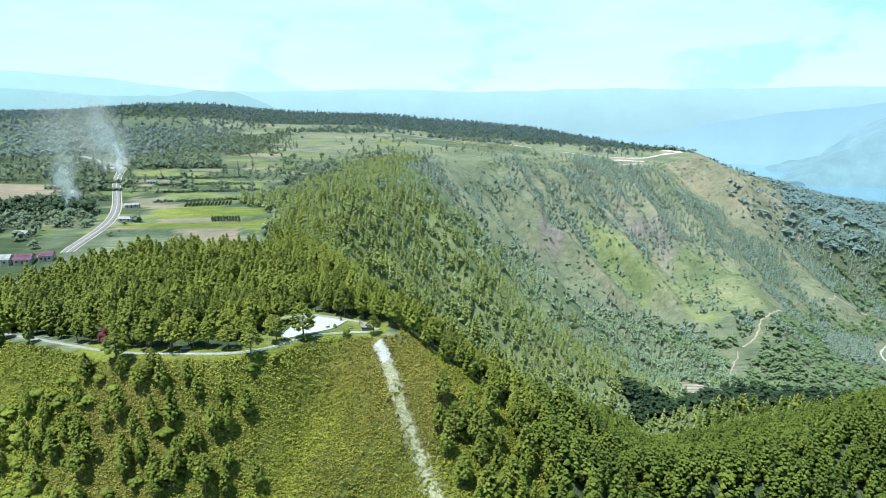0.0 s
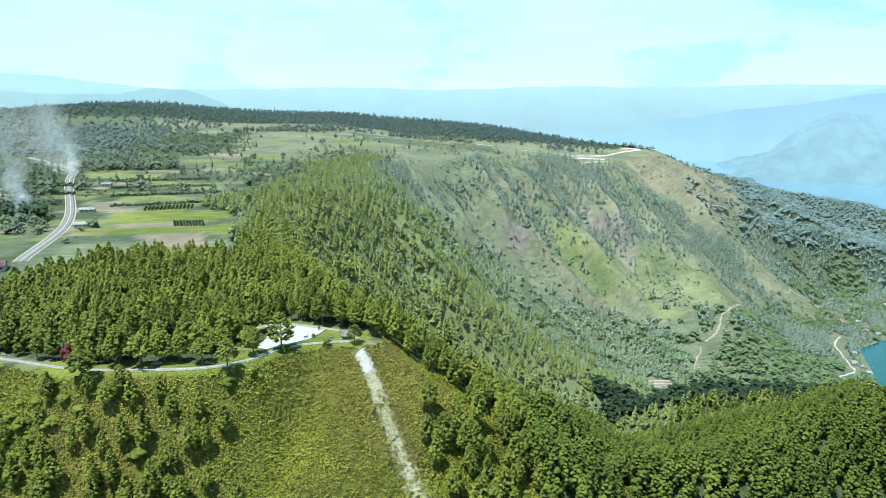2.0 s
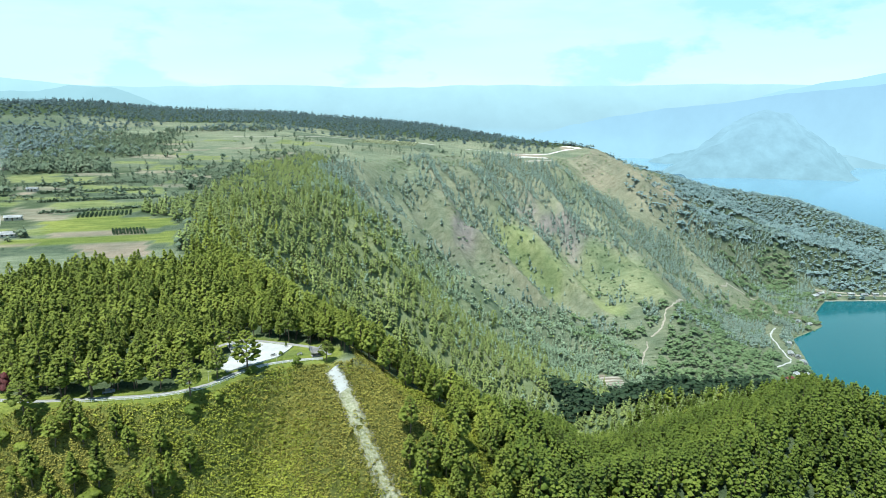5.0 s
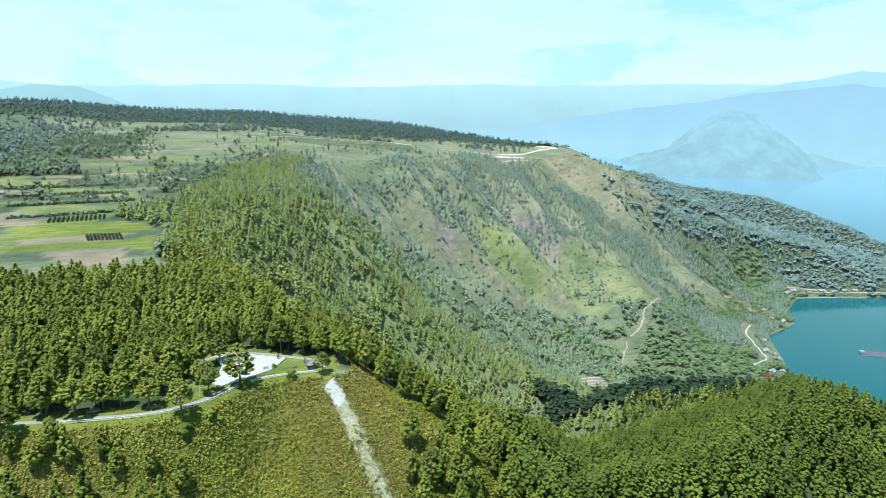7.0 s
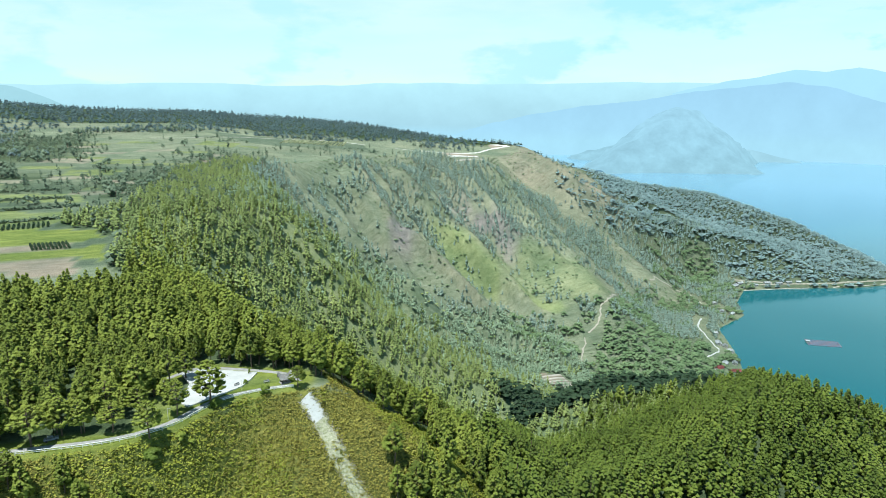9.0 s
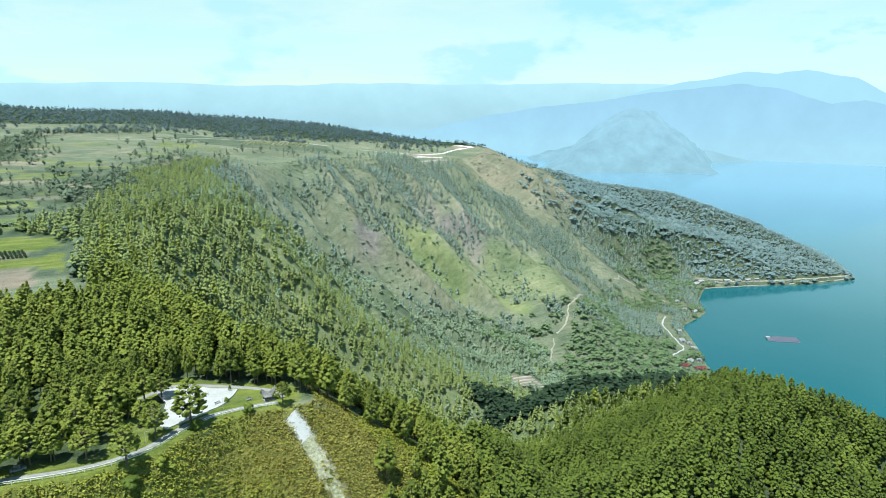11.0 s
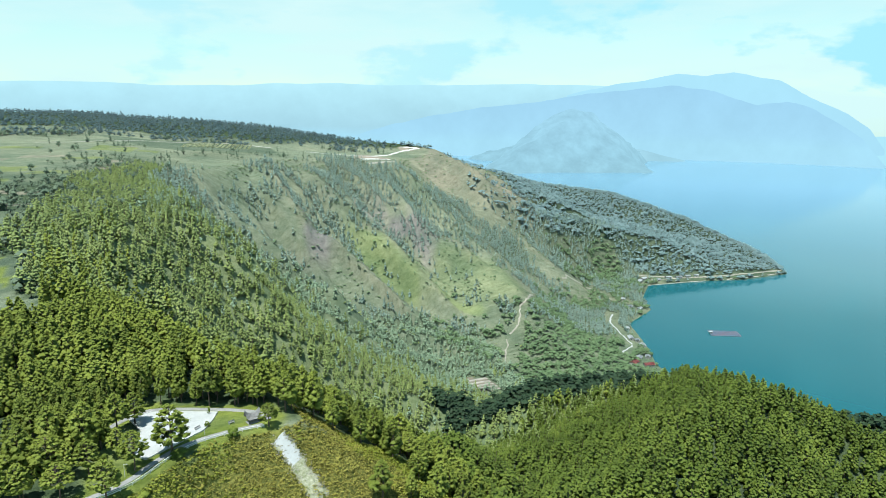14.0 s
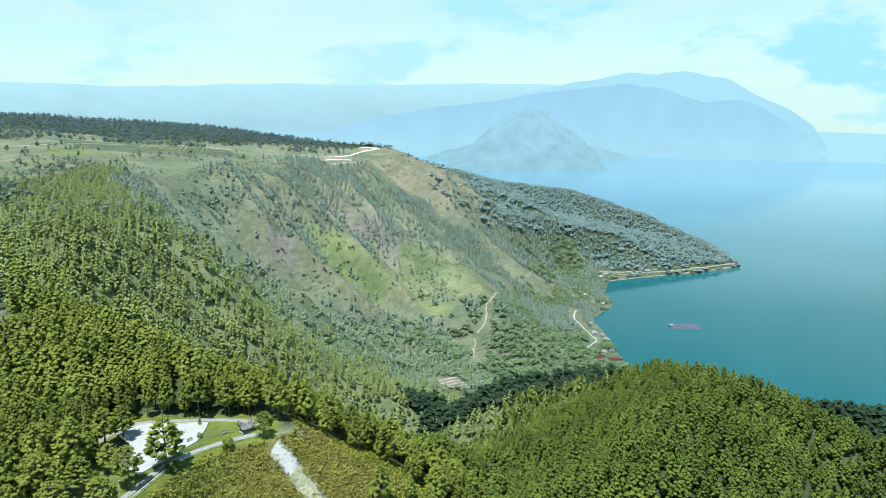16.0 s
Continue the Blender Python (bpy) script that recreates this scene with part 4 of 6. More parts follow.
def pine_shape(seed, count, size, sides=3, kind="near", sprays=0, spray=0.02, broad=0.2, bare=0.2, flat=0.6, cone=0.6, limbs=0, soft=0.25, blend=0.5):
    """A pine one metre high of whorled boughs: trunk (corners, triangles), crown (corners, triangles, normals)."""
    gen = np.random.default_rng(seed)
    lean = gen.normal(0, 0.02, 2)
    heights = np.linspace(-0.05, 0.93, 5 if sides > 4 else 2)
    mid = [(lean[0] * math.sin(3 * t), lean[1] * math.sin(2.5 * t), t) for t in heights]
    parts = [tube(mid, 0.014 * (1.05 - heights) + 0.002, sides)]
    u = (np.arange(count) + gen.uniform(0, 1, count)) / count
    u = u**1.12
    reach = broad * np.maximum(1.0 - u, 0) ** cone * (0.6 + 0.4 * np.minimum(1, u * 5)) * gen.uniform(0.62, 1.12, count)
    turn = np.arange(count) * 2.4 + gen.uniform(-0.6, 0.6, count)
    z = bare + (0.95 - bare) * u
    c = np.c_[reach * np.cos(turn) * 0.8, reach * np.sin(turn) * 0.8, z]
    big = size * (0.55 + 0.75 * (1 - u)) * gen.uniform(0.75, 1.25, count)
    for k in range(0, count if limbs else 0, max(limbs, 1)):
        parts.append(tube([(0, 0, z[k] - 0.06), c[k] * (0.6, 0.6, 1) - (0, 0, 0.03), c[k]], [0.006, 0.004, 0.002], 3))
    v, f, nrm = lobes(gen, c, big, flat, kind)
    if sprays:
        way = gen.normal(size=(count, sprays, 3))
        way[:, :, 2] = np.abs(way[:, :, 2]) * 0.9 - 0.25
        way /= np.linalg.norm(way, axis=2)[:, :, None]
        at = (c[:, None] + way * (1, 1, flat) * big[:, None, None] * gen.uniform(0.85, 1.3, (count, sprays, 1))).reshape(-1, 3)
        sv, sf = leaf_quads(at, spray, gen, 0.5, way.reshape(-1, 3))
        nrm = np.r_[nrm, np.repeat(way.reshape(-1, 3) * 0.6 + (0, 0, 0.5), 4, 0)]
        v, f = joined((v, f), (sv, split(sf)))
    trunk = joined(*parts)
    return (trunk[0], split(trunk[1])), (v, f, crown_light(v, nrm, gen, 0.35 + 0.3 * bare, blend, 0.2, soft))


def round_shape(seed, count, size, kind="far", sprays=0, spray=0.05):
    """A broad-leaved tree one metre high with a domed, lumpy crown."""
    gen = np.random.default_rng(seed)
    trunk = tube([(0, 0, -0.08), (0.02, 0, 0.3), (0.0, 0.02, 0.6)], [0.04, 0.03, 0.015], 3)
    a, u = np.arange(count) * 2.4 + gen.uniform(-0.4, 0.4, count), np.sqrt((np.arange(count) + 0.5) / count)
    c = np.c_[0.34 * u * np.cos(a), 0.34 * u * np.sin(a), 0.1 + 0.64 * np.sqrt(1.03 - u * u) * gen.uniform(0.75, 1.1, count)]
    big = size * gen.uniform(0.7, 1.3, count)
    v, f, nrm = lobes(gen, c, big, 0.9, kind)
    if sprays:
        way = gen.normal(size=(count, sprays, 3))
        way[:, :, 2] = np.abs(way[:, :, 2]) * 0.9 - 0.2
        way /= np.linalg.norm(way, axis=2)[:, :, None]
        at = (c[:, None] + way * big[:, None, None] * gen.uniform(0.8, 1.25, (count, sprays, 1))).reshape(-1, 3)
        sv, sf = leaf_quads(at, spray, gen, 0.5, way.reshape(-1, 3))
        nrm = np.r_[nrm, np.repeat(way.reshape(-1, 3) * 0.6 + (0, 0, 0.6), 4, 0)]
        v, f = joined((v, f), (sv, split(sf)))
    return (trunk[0], split(trunk[1])), (v, f, crown_light(v, nrm, gen, 0.3, 0.4, soft=0.6 if kind == "far" else 0.2))


def scatter_trees(name, spots, heights, shapes, leaf, label, category, seed, wide=1.0):
    """Uncounted woods as one mesh."""
    gen = np.random.default_rng(seed)
    kind, turn = gen.integers(0, len(shapes), len(spots)), gen.uniform(0, 6.28, len(spots))
    girth = gen.uniform(0.8, 1.25, len(spots)) * wide
    tone = gen.uniform(0, 1, len(spots))
    vs, fs, ms, ts, ns, base = [], [], [], [], [], 0
    for k, (trunk, crown) in enumerate(shapes):
        pick = np.where(kind == k)[0]
        if not len(pick):
            continue
        v = np.r_[trunk[0], crown[0]]
        f = np.r_[trunk[1], crown[1] + len(trunk[0])]
        side = trunk[0] * (1, 1, 0)
        q = np.r_[side / (np.linalg.norm(side, axis=1)[:, None] + 1e-6), crown[2]]
        m = np.r_[np.ones(len(trunk[1]), int), np.zeros(len(crown[1]), int)]
        c, s = np.cos(turn[pick])[:, None], np.sin(turn[pick])[:, None]
        h, w = heights[pick][:, None], (heights[pick] * girth[pick])[:, None]
        vs.append((np.stack([(v[:, 0] * c - v[:, 1] * s) * w, (v[:, 0] * s + v[:, 1] * c) * w, v[:, 2] * h], 2) + spots[pick][:, None]).reshape(-1, 3))
        ns.append(np.stack([q[:, 0] * c - q[:, 1] * s, q[:, 0] * s + q[:, 1] * c, np.repeat(q[None, :, 2], len(pick), 0)], 2).reshape(-1, 3))
        fs.append((f[None] + (base + np.arange(len(pick)) * len(v))[:, None, None]).reshape(-1, 3))
        ms.append(np.tile(m, len(pick)))
        ts.append(np.repeat(tone[pick], len(v)))
        base += len(pick) * len(v)
    ob = part_mesh(name, np.concatenate(vs), np.concatenate(fs), [leaf, BARK], np.concatenate(ms), np.concatenate(ts), smooth_shade=True, normals=np.concatenate(ns))
    return tagged(ob, label, category, kind="stuff")


def spots_in(x0, x1, y0, y1, step, density, seed):
    """Uneven places on the ground, kept where density (of x, y) allows."""
    gen = np.random.default_rng(seed)
    gx, gy = np.meshgrid(np.arange(x0, x1, step), np.arange(y0, y1, step))
    x = gx.ravel() + gen.uniform(-0.5, 0.5, gx.size) * step * 1.1
    y = gy.ravel() + gen.uniform(-0.5, 0.5, gx.size) * step * 1.1
    keep = gen.uniform(0, 1, x.size) < density(x, y)
    x, y = x[keep], y[keep]
    return np.c_[x, y, land(x, y)]


def wood_density(x, y):
    d, _, _ = to_line(x, y, PLATEAU, True)
    return forest(x, y, d, inside(x, y, PLATEAU)) * (land(x, y) > 0.8)


NEAR_PINES = [pine_shape(20 + k, 78, 0.044, 5, "far", 6, 0.016, broad=0.19 + 0.025 * (k % 4), bare=0.2 + 0.06 * (k % 4), flat=0.95, cone=0.55 + 0.1 * (k % 3), limbs=5, blend=0.6) for k in range(8)]
SPIRE_PINES = [pine_shape(150 + k, 36, 0.054, 3, "far", 1, 0.022, broad=0.16 + 0.018 * (k % 4), bare=0.14 + 0.04 * (k % 3), flat=1.2, blend=0.65, cone=0.65 + 0.12 * (k % 3)) for k in range(9)]
HILL_PINES = [pine_shape(50 + k, 23, 0.062, 3, "far", broad=0.16 + 0.016 * (k % 4), bare=0.12 + 0.04 * (k % 3), flat=1.2, cone=0.75 + 0.12 * (k % 3), blend=0.72) for k in range(9)]
SLOPE_PINES = [pine_shape(65 + k, 8, 0.10, 3, "far", 4, 0.052, broad=0.17 + 0.02 * (k % 3), bare=0.14 + 0.03 * (k % 4), flat=0.9, cone=0.65, soft=0.9) for k in range(8)]
STEEP_PINES = [pine_shape(250 + k, 15, 0.072, 3, "far", broad=0.15 + 0.02 * (k % 4), bare=0.13 + 0.04 * (k % 3), flat=1.15, cone=0.7 + 0.12 * (k % 3), soft=0.6, blend=0.7) for k in range(9)]
FAR_PINES = [pine_shape(80 + k, 5, 0.12, 3, "far", 3, 0.07, broad=0.15 + 0.02 * (k % 3), bare=0.16, flat=1.0, cone=0.7, soft=0.9) for k in range(7)]
SKYLINE_PINES = [pine_shape(90 + k, 4, 0.13, 3, "far", 2, 0.085, broad=0.14 + 0.03 * (k % 3), bare=0.16, flat=1.0, cone=0.7, soft=0.9) for k in range(7)]
FAR_ROUND = [round_shape(120 + k, 6, 0.2, "far", 3, 0.12) for k in range(6)]


def pine_tree(shape, material, label, group):
    """One pine as a thing of its own: trunk and crown."""
    top = new("pine_tree")
    part_mesh("trunk", *shape[0], [BARK], parent=top)
    part_mesh("crown", *shape[1][:2], [material], parent=top, smooth_shade=True, normals=shape[1][2])
    return tagged(top, label, "tree", group)


def heights_for(spots, low, high, seed):
    return np.random.default_rng(seed).uniform(low, high, len(spots))


# the pines nearest to the camera, one by one
NEAR_BOX = (-150, 60, 205, 330)
PARK_OPEN = [(-62, 266), (-62, 300), (-60, 317), (-50, 319), (-28, 308), (-12, 297), (-10, 280), (-40, 276)]
near = spots_in(NEAR_BOX[0], NEAR_BOX[1], NEAR_BOX[2], NEAR_BOX[3], 6.6, lambda x, y: wood_density(x, y) * (~((y < 270) & (x < -62) & inside(x, y, PLATEAU))) * (~inside(x, y, PARK_OPEN)), 1)
behind = spots_in(-80, 12, 300, 330, 5.2, lambda x, y: 0.9 * inside(x, y, PLATEAU) * ~inside(x, y, PARK_OPEN) * (to_line(x, y, BACK_PATH)[0] > 3) * (to_line(x, y, [(-72, 306), (-58, 316), (-30, 308), (-12, 297)])[0] < 13), 4)
lone = spots_in(-165, -48, 205, 258, 7.5, lambda x, y: 0.85 * (~inside(x, y, PLATEAU)) * (to_line(x, y, PATHWAY)[0] > 8) * (fractal(x, y, 45, 2) > -0.3 + 0.7 * smooth(x, -75, -50)), 2)
# those that stand free in the park: x, y, height
PARK_TREES = [(-47.7, 281.5, 17), (-17.5, 285.5, 9), (-58.3, 276.7, 13), (-56.5, 306.9, 12), (-71.8, 292.5, 15), (-99.6, 268.8, 14), (-86.5, 273, 12), (-65.9, 263.2, 13), (-77.1, 270.5, 11),
              (-92, 273, 14), (-70, 279, 12), (-80, 283, 14), (-110, 271, 15), (-62, 286.5, 10), (-119, 262, 14), (-104, 258, 13)]
UMBRELLA_PINES = [pine_shape(220 + k, 120, 0.04, 6, "far", 6, 0.017, broad=0.29 + 0.03 * k, bare=0.3 + 0.05 * k, flat=0.85, cone=0.42, limbs=3, blend=0.6) for k in range(3)]
masters = [pine_tree(s, PINE_NEAR, "tall green pine with a bare lower trunk", "pines round the park") for s in NEAR_PINES]
broad = [pine_tree(s, PINE_NEAR, "broad-crowned pine standing free in the park", "pines in the park") for s in UMBRELLA_PINES]
gen = np.random.default_rng(11)
standing = [(x, y, h) for x, y, h in PARK_TREES] + sorted([(x, y, gen.uniform(10.5, 19)) for x, y, _ in near] + [(x, y, gen.uniform(11, 17)) for x, y, _ in behind] + [(x, y, gen.uniform(10, 17)) for x, y, _ in lone], key=lambda p: p[1])
rest = np.array(standing[300:])
scatter_trees("pine_stand", np.c_[rest[:, :2], land(rest[:, 0], rest[:, 1])], rest[:, 2], NEAR_PINES, PINE_NEAR, "stand of tall green pines behind the plaza", "forest", 31)
for k, (x, y, h) in enumerate(standing[:300]):
    z = float(land(np.array([x]), np.array([y]))[0])
    m = pose(x, y, z, 0, 0, gen.uniform(0, 360)) @ Matrix.Diagonal((h * gen.uniform(1.0, 1.4) * (1.1 if k < 16 else 1), h * gen.uniform(1.0, 1.4) * (1.1 if k < 16 else 1), h, 1))
    if k < len(PARK_TREES):
        if k < len(broad):
            broad[k].matrix_world = m
        else:
            copy_thing(broad[k % len(broad)], Matrix()).matrix_basis = m
    elif k - len(PARK_TREES) < len(masters):
        masters[k - len(PARK_TREES)].matrix_world = m
    else:
        copy_thing(masters[k % len(masters)], Matrix()).matrix_basis = m


def outside_near(x, y):
    a, b, c, e = NEAR_BOX
    return ~((x > a) & (x < b) & (y > c) & (y < e))


def hill_distance(x, y):
    return np.minimum(np.minimum(to_line(x, y, PARK_RIDGE)[0], to_line(x, y, SHOULDER_RIDGE)[0]), np.minimum(np.minimum(to_line(x, y, HILL_RIDGE)[0], to_line(x, y, OUTER_RIDGE)[0]), to_line(x, y, FLANK_RIDGE)[0]))


def drift(x, y):
    """A different number from 0 to 1 for every place."""
    return np.modf(np.abs(np.sin(x * 12.9898 + y * 78.233) * 43758.5453))[0]


def band(x, y):
    """How far up the escarpment a place lies, blurred so that the haze tints of the pines mingle."""
    return y + 0.3 * x + 60 * fractal(x, y, 90, 2) + 300 * (drift(x, y) - 0.5)


def woods(name, box, step, density, low, high, shapes, leaf, label, category, seed, wide=1.0):
    spots = spots_in(*box, step, density, seed)
    scatter_trees(name, spots, heights_for(spots, low, high, seed + 100), shapes, leaf, label, category, seed + 200, wide)


def off_plateau(x, y):
    return ~inside(x, y, PLATEAU)


# flank and outer ridge where cloud shadow is painted into the pines
def cloud_shaded_side(x, y):
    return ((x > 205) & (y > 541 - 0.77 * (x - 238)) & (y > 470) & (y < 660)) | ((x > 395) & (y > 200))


def on_hill(x, y):
    return ((hill_distance(x, y) < 150) & (x > 55) & (y < 470) & ~cloud_shaded_side(x, y)) | (cloud_shaded_side(x, y) & (hill_distance(x, y) < 110) & (x > 180) & (y < 640))


woods("pine_forest", (-235, 60, 225, 432), 4.5, lambda x, y: wood_density(x, y) * outside_near(x, y) * (x < 40), 11, 16, SPIRE_PINES, PINE_NEAR, "dense green pine forest on the plateau edge", "forest", 3, 1.45)
woods("hill_pine_forest", (55, 460, 190, 520), 5.7, lambda x, y: wood_density(x, y) * (hill_distance(x, y) < 150) * ~cloud_shaded_side(x, y) * (fractal(x + 40, y, 34, 2) > -0.62), 11.5, 17, HILL_PINES, PINE, "dense pine forest on a rounded hill", "forest", 6, 1.4)
woods("dark_pine_forest", (180, 640, 200, 640), 7.2, lambda x, y: wood_density(x, y) * (hill_distance(x, y) < 110) * cloud_shaded_side(x, y), 11, 17, FAR_PINES, PINE_DARK_SHADED, "pine forest on the far flank of the hill, darkened as cloud shadow", "forest", 7, 1.95)
def slope_stand(x, y, low, high):
    b = band(x, y)
    return np.clip(wood_density(x, y) * 1.15, 0, 1) * (b >= low) * (b < high) * off_plateau(x, y) * (~on_hill(x, y)) * ((x > 40) | outside_near(x, y))


woods("near_slope_pines", (-120, 420, 285, 800), 5.5, lambda x, y: slope_stand(x, y, 0, 450), 9.5, 17, STEEP_PINES, PINE_NEAR, "bright green pines on the near escarpment", "forest", 8, 1.2)
woods("slope_pine_forest", (-120, 420, 285, 900), 5.5, lambda x, y: slope_stand(x, y, 450, 760), 8.5, 16, STEEP_PINES, PINE_SLOPE_HAZE, "pine forest clothing the steep escarpment", "forest", 9, 1.2)
woods("upper_slope_pines", (-120, 420, 285, 900), 5.2, lambda x, y: slope_stand(x, y, 760, 5000), 7, 12, STEEP_PINES[:3] + FAR_PINES, PINE_MID_HAZE, "pines thinning up the escarpment, greyed by painted haze", "forest", 10, 1.2)
woods("cliff_trees", (-40, 1000, 900, 1560), 5.8, lambda x, y: wood_density(x, y) * off_plateau(x, y) * (to_line(x, y, CAPE_RIDGE)[0] > 260), 7, 14, FAR_PINES, PINE_GREY_HAZE, "scattered pines on the grassy escarpment, tinted grey-green for haze", "trees", 12, 0.95)
woods("cape_forest", (600, 1400, 1040, 1640), 7.6, lambda x, y: wood_density(x, y) * (to_line(x, y, CAPE_RIDGE)[0] < 300), 6, 11.5, SKYLINE_PINES + FAR_ROUND[:2], PINE_BLUE_HAZE, "forest on the headland above the lake, tinted blue for haze", "forest", 15, 1.75)


def valley_density(x, y):
    d, s, _ = to_line(x, y, PLATEAU, True)
    rib, _ = ribs(x, y, s)
    grow = smooth(d - 60 * smooth(y, 850, 1000), 200, 380)
    return off_plateau(x, y) * (land(x, y) > 0.6) * np.clip(grow * 1.05 - 0.35 * (1 - grow) - 0.5 * (rib - 0.4) + 0.6 * fractal(x, y, 70, 3), 0, 1) * (hill_distance(x, y) > 95) * (wood_density(x, y) < 0.95) * cleared(x, y) * (1 - 0.9 * patchwork(x, y, GLADES))


woods("valley_trees", (120, 1250, 480, 1400), 8.0, valley_density, 5, 10, FAR_ROUND, LEAF, "broad-leaved trees crowding the valley floor", "trees", 18, 1.4)
TINY_BUSH = [round_shape(140 + k, 3, 0.3) for k in range(6)]
woods("slope_bushes", (-60, 480, 420, 900), 8.0, lambda x, y: off_plateau(x, y) * (hill_distance(x, y) > 120) * np.clip(0.5 + fractal(x, y, 60, 3), 0, 1) * cleared(x, y), 1.5, 4.5, TINY_BUSH, PINE_SLOPE_HAZE, "low green bushes between the slope pines", "bushes", 28, 1.3)
woods("grass_tussocks", (-20, 860, 800, 1420), 7.0, lambda x, y: off_plateau(x, y) * np.clip(0.4 + 1.3 * fractal(x, y, 50, 3), 0, 1) * cleared(x, y), 0.9, 3.2, TINY_BUSH, LEAF, "grassy tussocks and low scrub on the open slope", "scrub", 29, 1.7)
def far_plain(x, y):
    """The western plain, whose woods are dimmed and blued as by haze."""
    return (x + 0.30 * y + 70 * fractal(x, y, 90, 3) + 150 * (drift(x, y) - 0.5) < -10) & (y > 940 + 60 * fractal(x, y, 90, 2))


woods("plateau_trees", (-700, 560, 455, 1480), 12.0, lambda x, y: wood_density(x, y) * inside(x, y, PLATEAU) * ~far_plain(x, y), 6, 12, FAR_ROUND + FAR_PINES + FAR_PINES, FARM_LEAF, "clumps of trees among the plateau fields", "trees", 21, 1.1)
woods("plain_forest", (-900, -60, 820, 1480), 12.0, lambda x, y: np.maximum(wood_density(x, y), 0.75 * (fractal(x, y * 2, 160, 2) > -0.35)) * inside(x, y, PLATEAU) * far_plain(x, y) * (to_line(x, y, ROAD)[0] > 12), 6, 11, FAR_ROUND + SKYLINE_PINES, PINE_PLAIN_HAZE, "woods on the far plain, dimmed blue-green by painted haze", "forest", 22, 1.25)
woods("plateau_forest", (-1300, 640, 1450, 2100), 14.5, lambda x, y: wood_density(x, y) * inside(x, y, PLATEAU) * (x > -0.63 * y), 5, 10, SKYLINE_PINES, PINE_SKYLINE_HAZE, "forest along the plateau skyline, blue-green with painted haze", "forest", 24, 2.5)
woods("skyline_pines", (-900, 420, 1780, 2090), 21, lambda x, y: inside(x, y, PLATEAU) * np.clip(0.3 + 1.6 * fractal(x, y * 0.3, 70, 3), 0, 0.9) * (x > -0.63 * y) * (1 - 0.7 * smooth(x, 100, 250)), 9, 15, SLOPE_PINES[:4], PINE_SKYLINE_HAZE, "tall pines standing above the plateau skyline", "trees", 25, 0.85)
woods("plateau_scrub", (-450, 300, 460, 1350), 10.5, lambda x, y: 0.85 * np.clip(0.6 + 1.5 * fractal(x + 77, y, 60, 3), 0, 1) * inside(x, y, PLATEAU) * (wood_density(x, y) > 0.05) * cleared(x, y), 1.5, 4.5, FAR_ROUND, FARM_LEAF, "low scrub between the plateau fields", "bushes", 26, 1.3)
woods("rim_pines", (-160, 30, 425, 985), 6.4, lambda x, y: 0.85 * rim_wood(x, y, to_line(x, y, PLATEAU, True)[0], inside(x, y, PLATEAU)) * (wood_density(x, y) > 0.5), 7, 13, STEEP_PINES, PINE_SLOPE_HAZE, "pines along the brink of the plateau", "forest", 33, 1.6)


# ---- roads, paths and paving ----
def z_at(x, y):
    return float(land(np.array([float(x)]), np.array([float(y)]))[0])


def dense(line, step):
    out = []
    for a, b in zip(line[:-1], line[1:]):
        n = max(1, int(math.hypot(b[0] - a[0], b[1] - a[1]) / step))
        out += [(a[0] + (b[0] - a[0]) * k / n, a[1] + (b[1] - a[1]) * k / n) for k in range(n)]
    return np.array(out + [line[-1][:2]])


def rounded(line, times=2):
    for _ in range(times):
        out = [line[0]]
        for a, b in zip(line[:-1], line[1:]):
            out += [tuple(0.75 * p + 0.25 * q for p, q in zip(a, b)), tuple(0.25 * p + 0.75 * q for p, q in zip(a, b))]
        line = out + [line[-1]]
    return line


def ribbon(name, line, width, material, label, category, lift=0.12, step=2.5, ragged=0.0, taper=None, skirt=0.4, wander=0.0):
    """A way laid over the ground, with a thickness of its own."""
    p = dense(rounded(line), step)
    t = np.gradient(p, axis=0)
    t /= np.linalg.norm(t, axis=1)[:, None] + 1e-9
    side = np.c_[-t[:, 1], t[:, 0]]
    p = p + side * (wander * fractal(p[:, 0], p[:, 1], 22, 3))[:, None]
    w = np.full(len(p), width / 2.0) if taper is None else np.interp(np.linspace(0, 1, len(p)), [a for a, _ in taper], [b / 2 for _, b in taper])
    g = np.random.default_rng(len(name))
    wl_, wr_ = w * (1 + ragged * g.uniform(-1, 1, len(p))), w * (1 + ragged * g.uniform(-1, 1, len(p)))
    cols = []
    for u in (-1, -0.5, 0, 0.5, 1):
        q = p + side * (np.where(u < 0, wl_, wr_) * u)[:, None]
        cols.append(np.c_[q, np.maximum(land(q[:, 0], q[:, 1]), 0.4) + lift])
    left, right = cols[0] - (0, 0, lift + skirt), cols[-1] - (0, 0, lift + skirt)
    rows = [left] + cols + [right]
    n = len(p)
    i = np.concatenate([k * n + np.arange(n - 1) for k in range(6)])
    ob = part_mesh(name, np.concatenate(rows), np.c_[i, i + n, i + n + 1, i + 1], [material], smooth_shade=False)
    return tagged(ob, label, category, kind="structure")


def slab(name, poly, base, thick, material, label, category, kind="structure", parent=None):
    bm = bmesh.new()
    low = [bm.verts.new((x, y, base)) for x, y in poly]
    high = [bm.verts.new((x, y, base + thick)) for x, y in poly]
    bm.faces.new(high)
    bm.faces.new(low[::-1])
    for k in range(len(poly)):
        bm.faces.new((low[k], low[(k + 1) % len(poly)], high[(k + 1) % len(poly)], high[k]))
    bmesh.ops.recalc_face_normals(bm, faces=bm.faces)
    ob = part(name, bm, material, parent)
    if label:
        tagged(ob, label, category, kind=kind)
    return ob


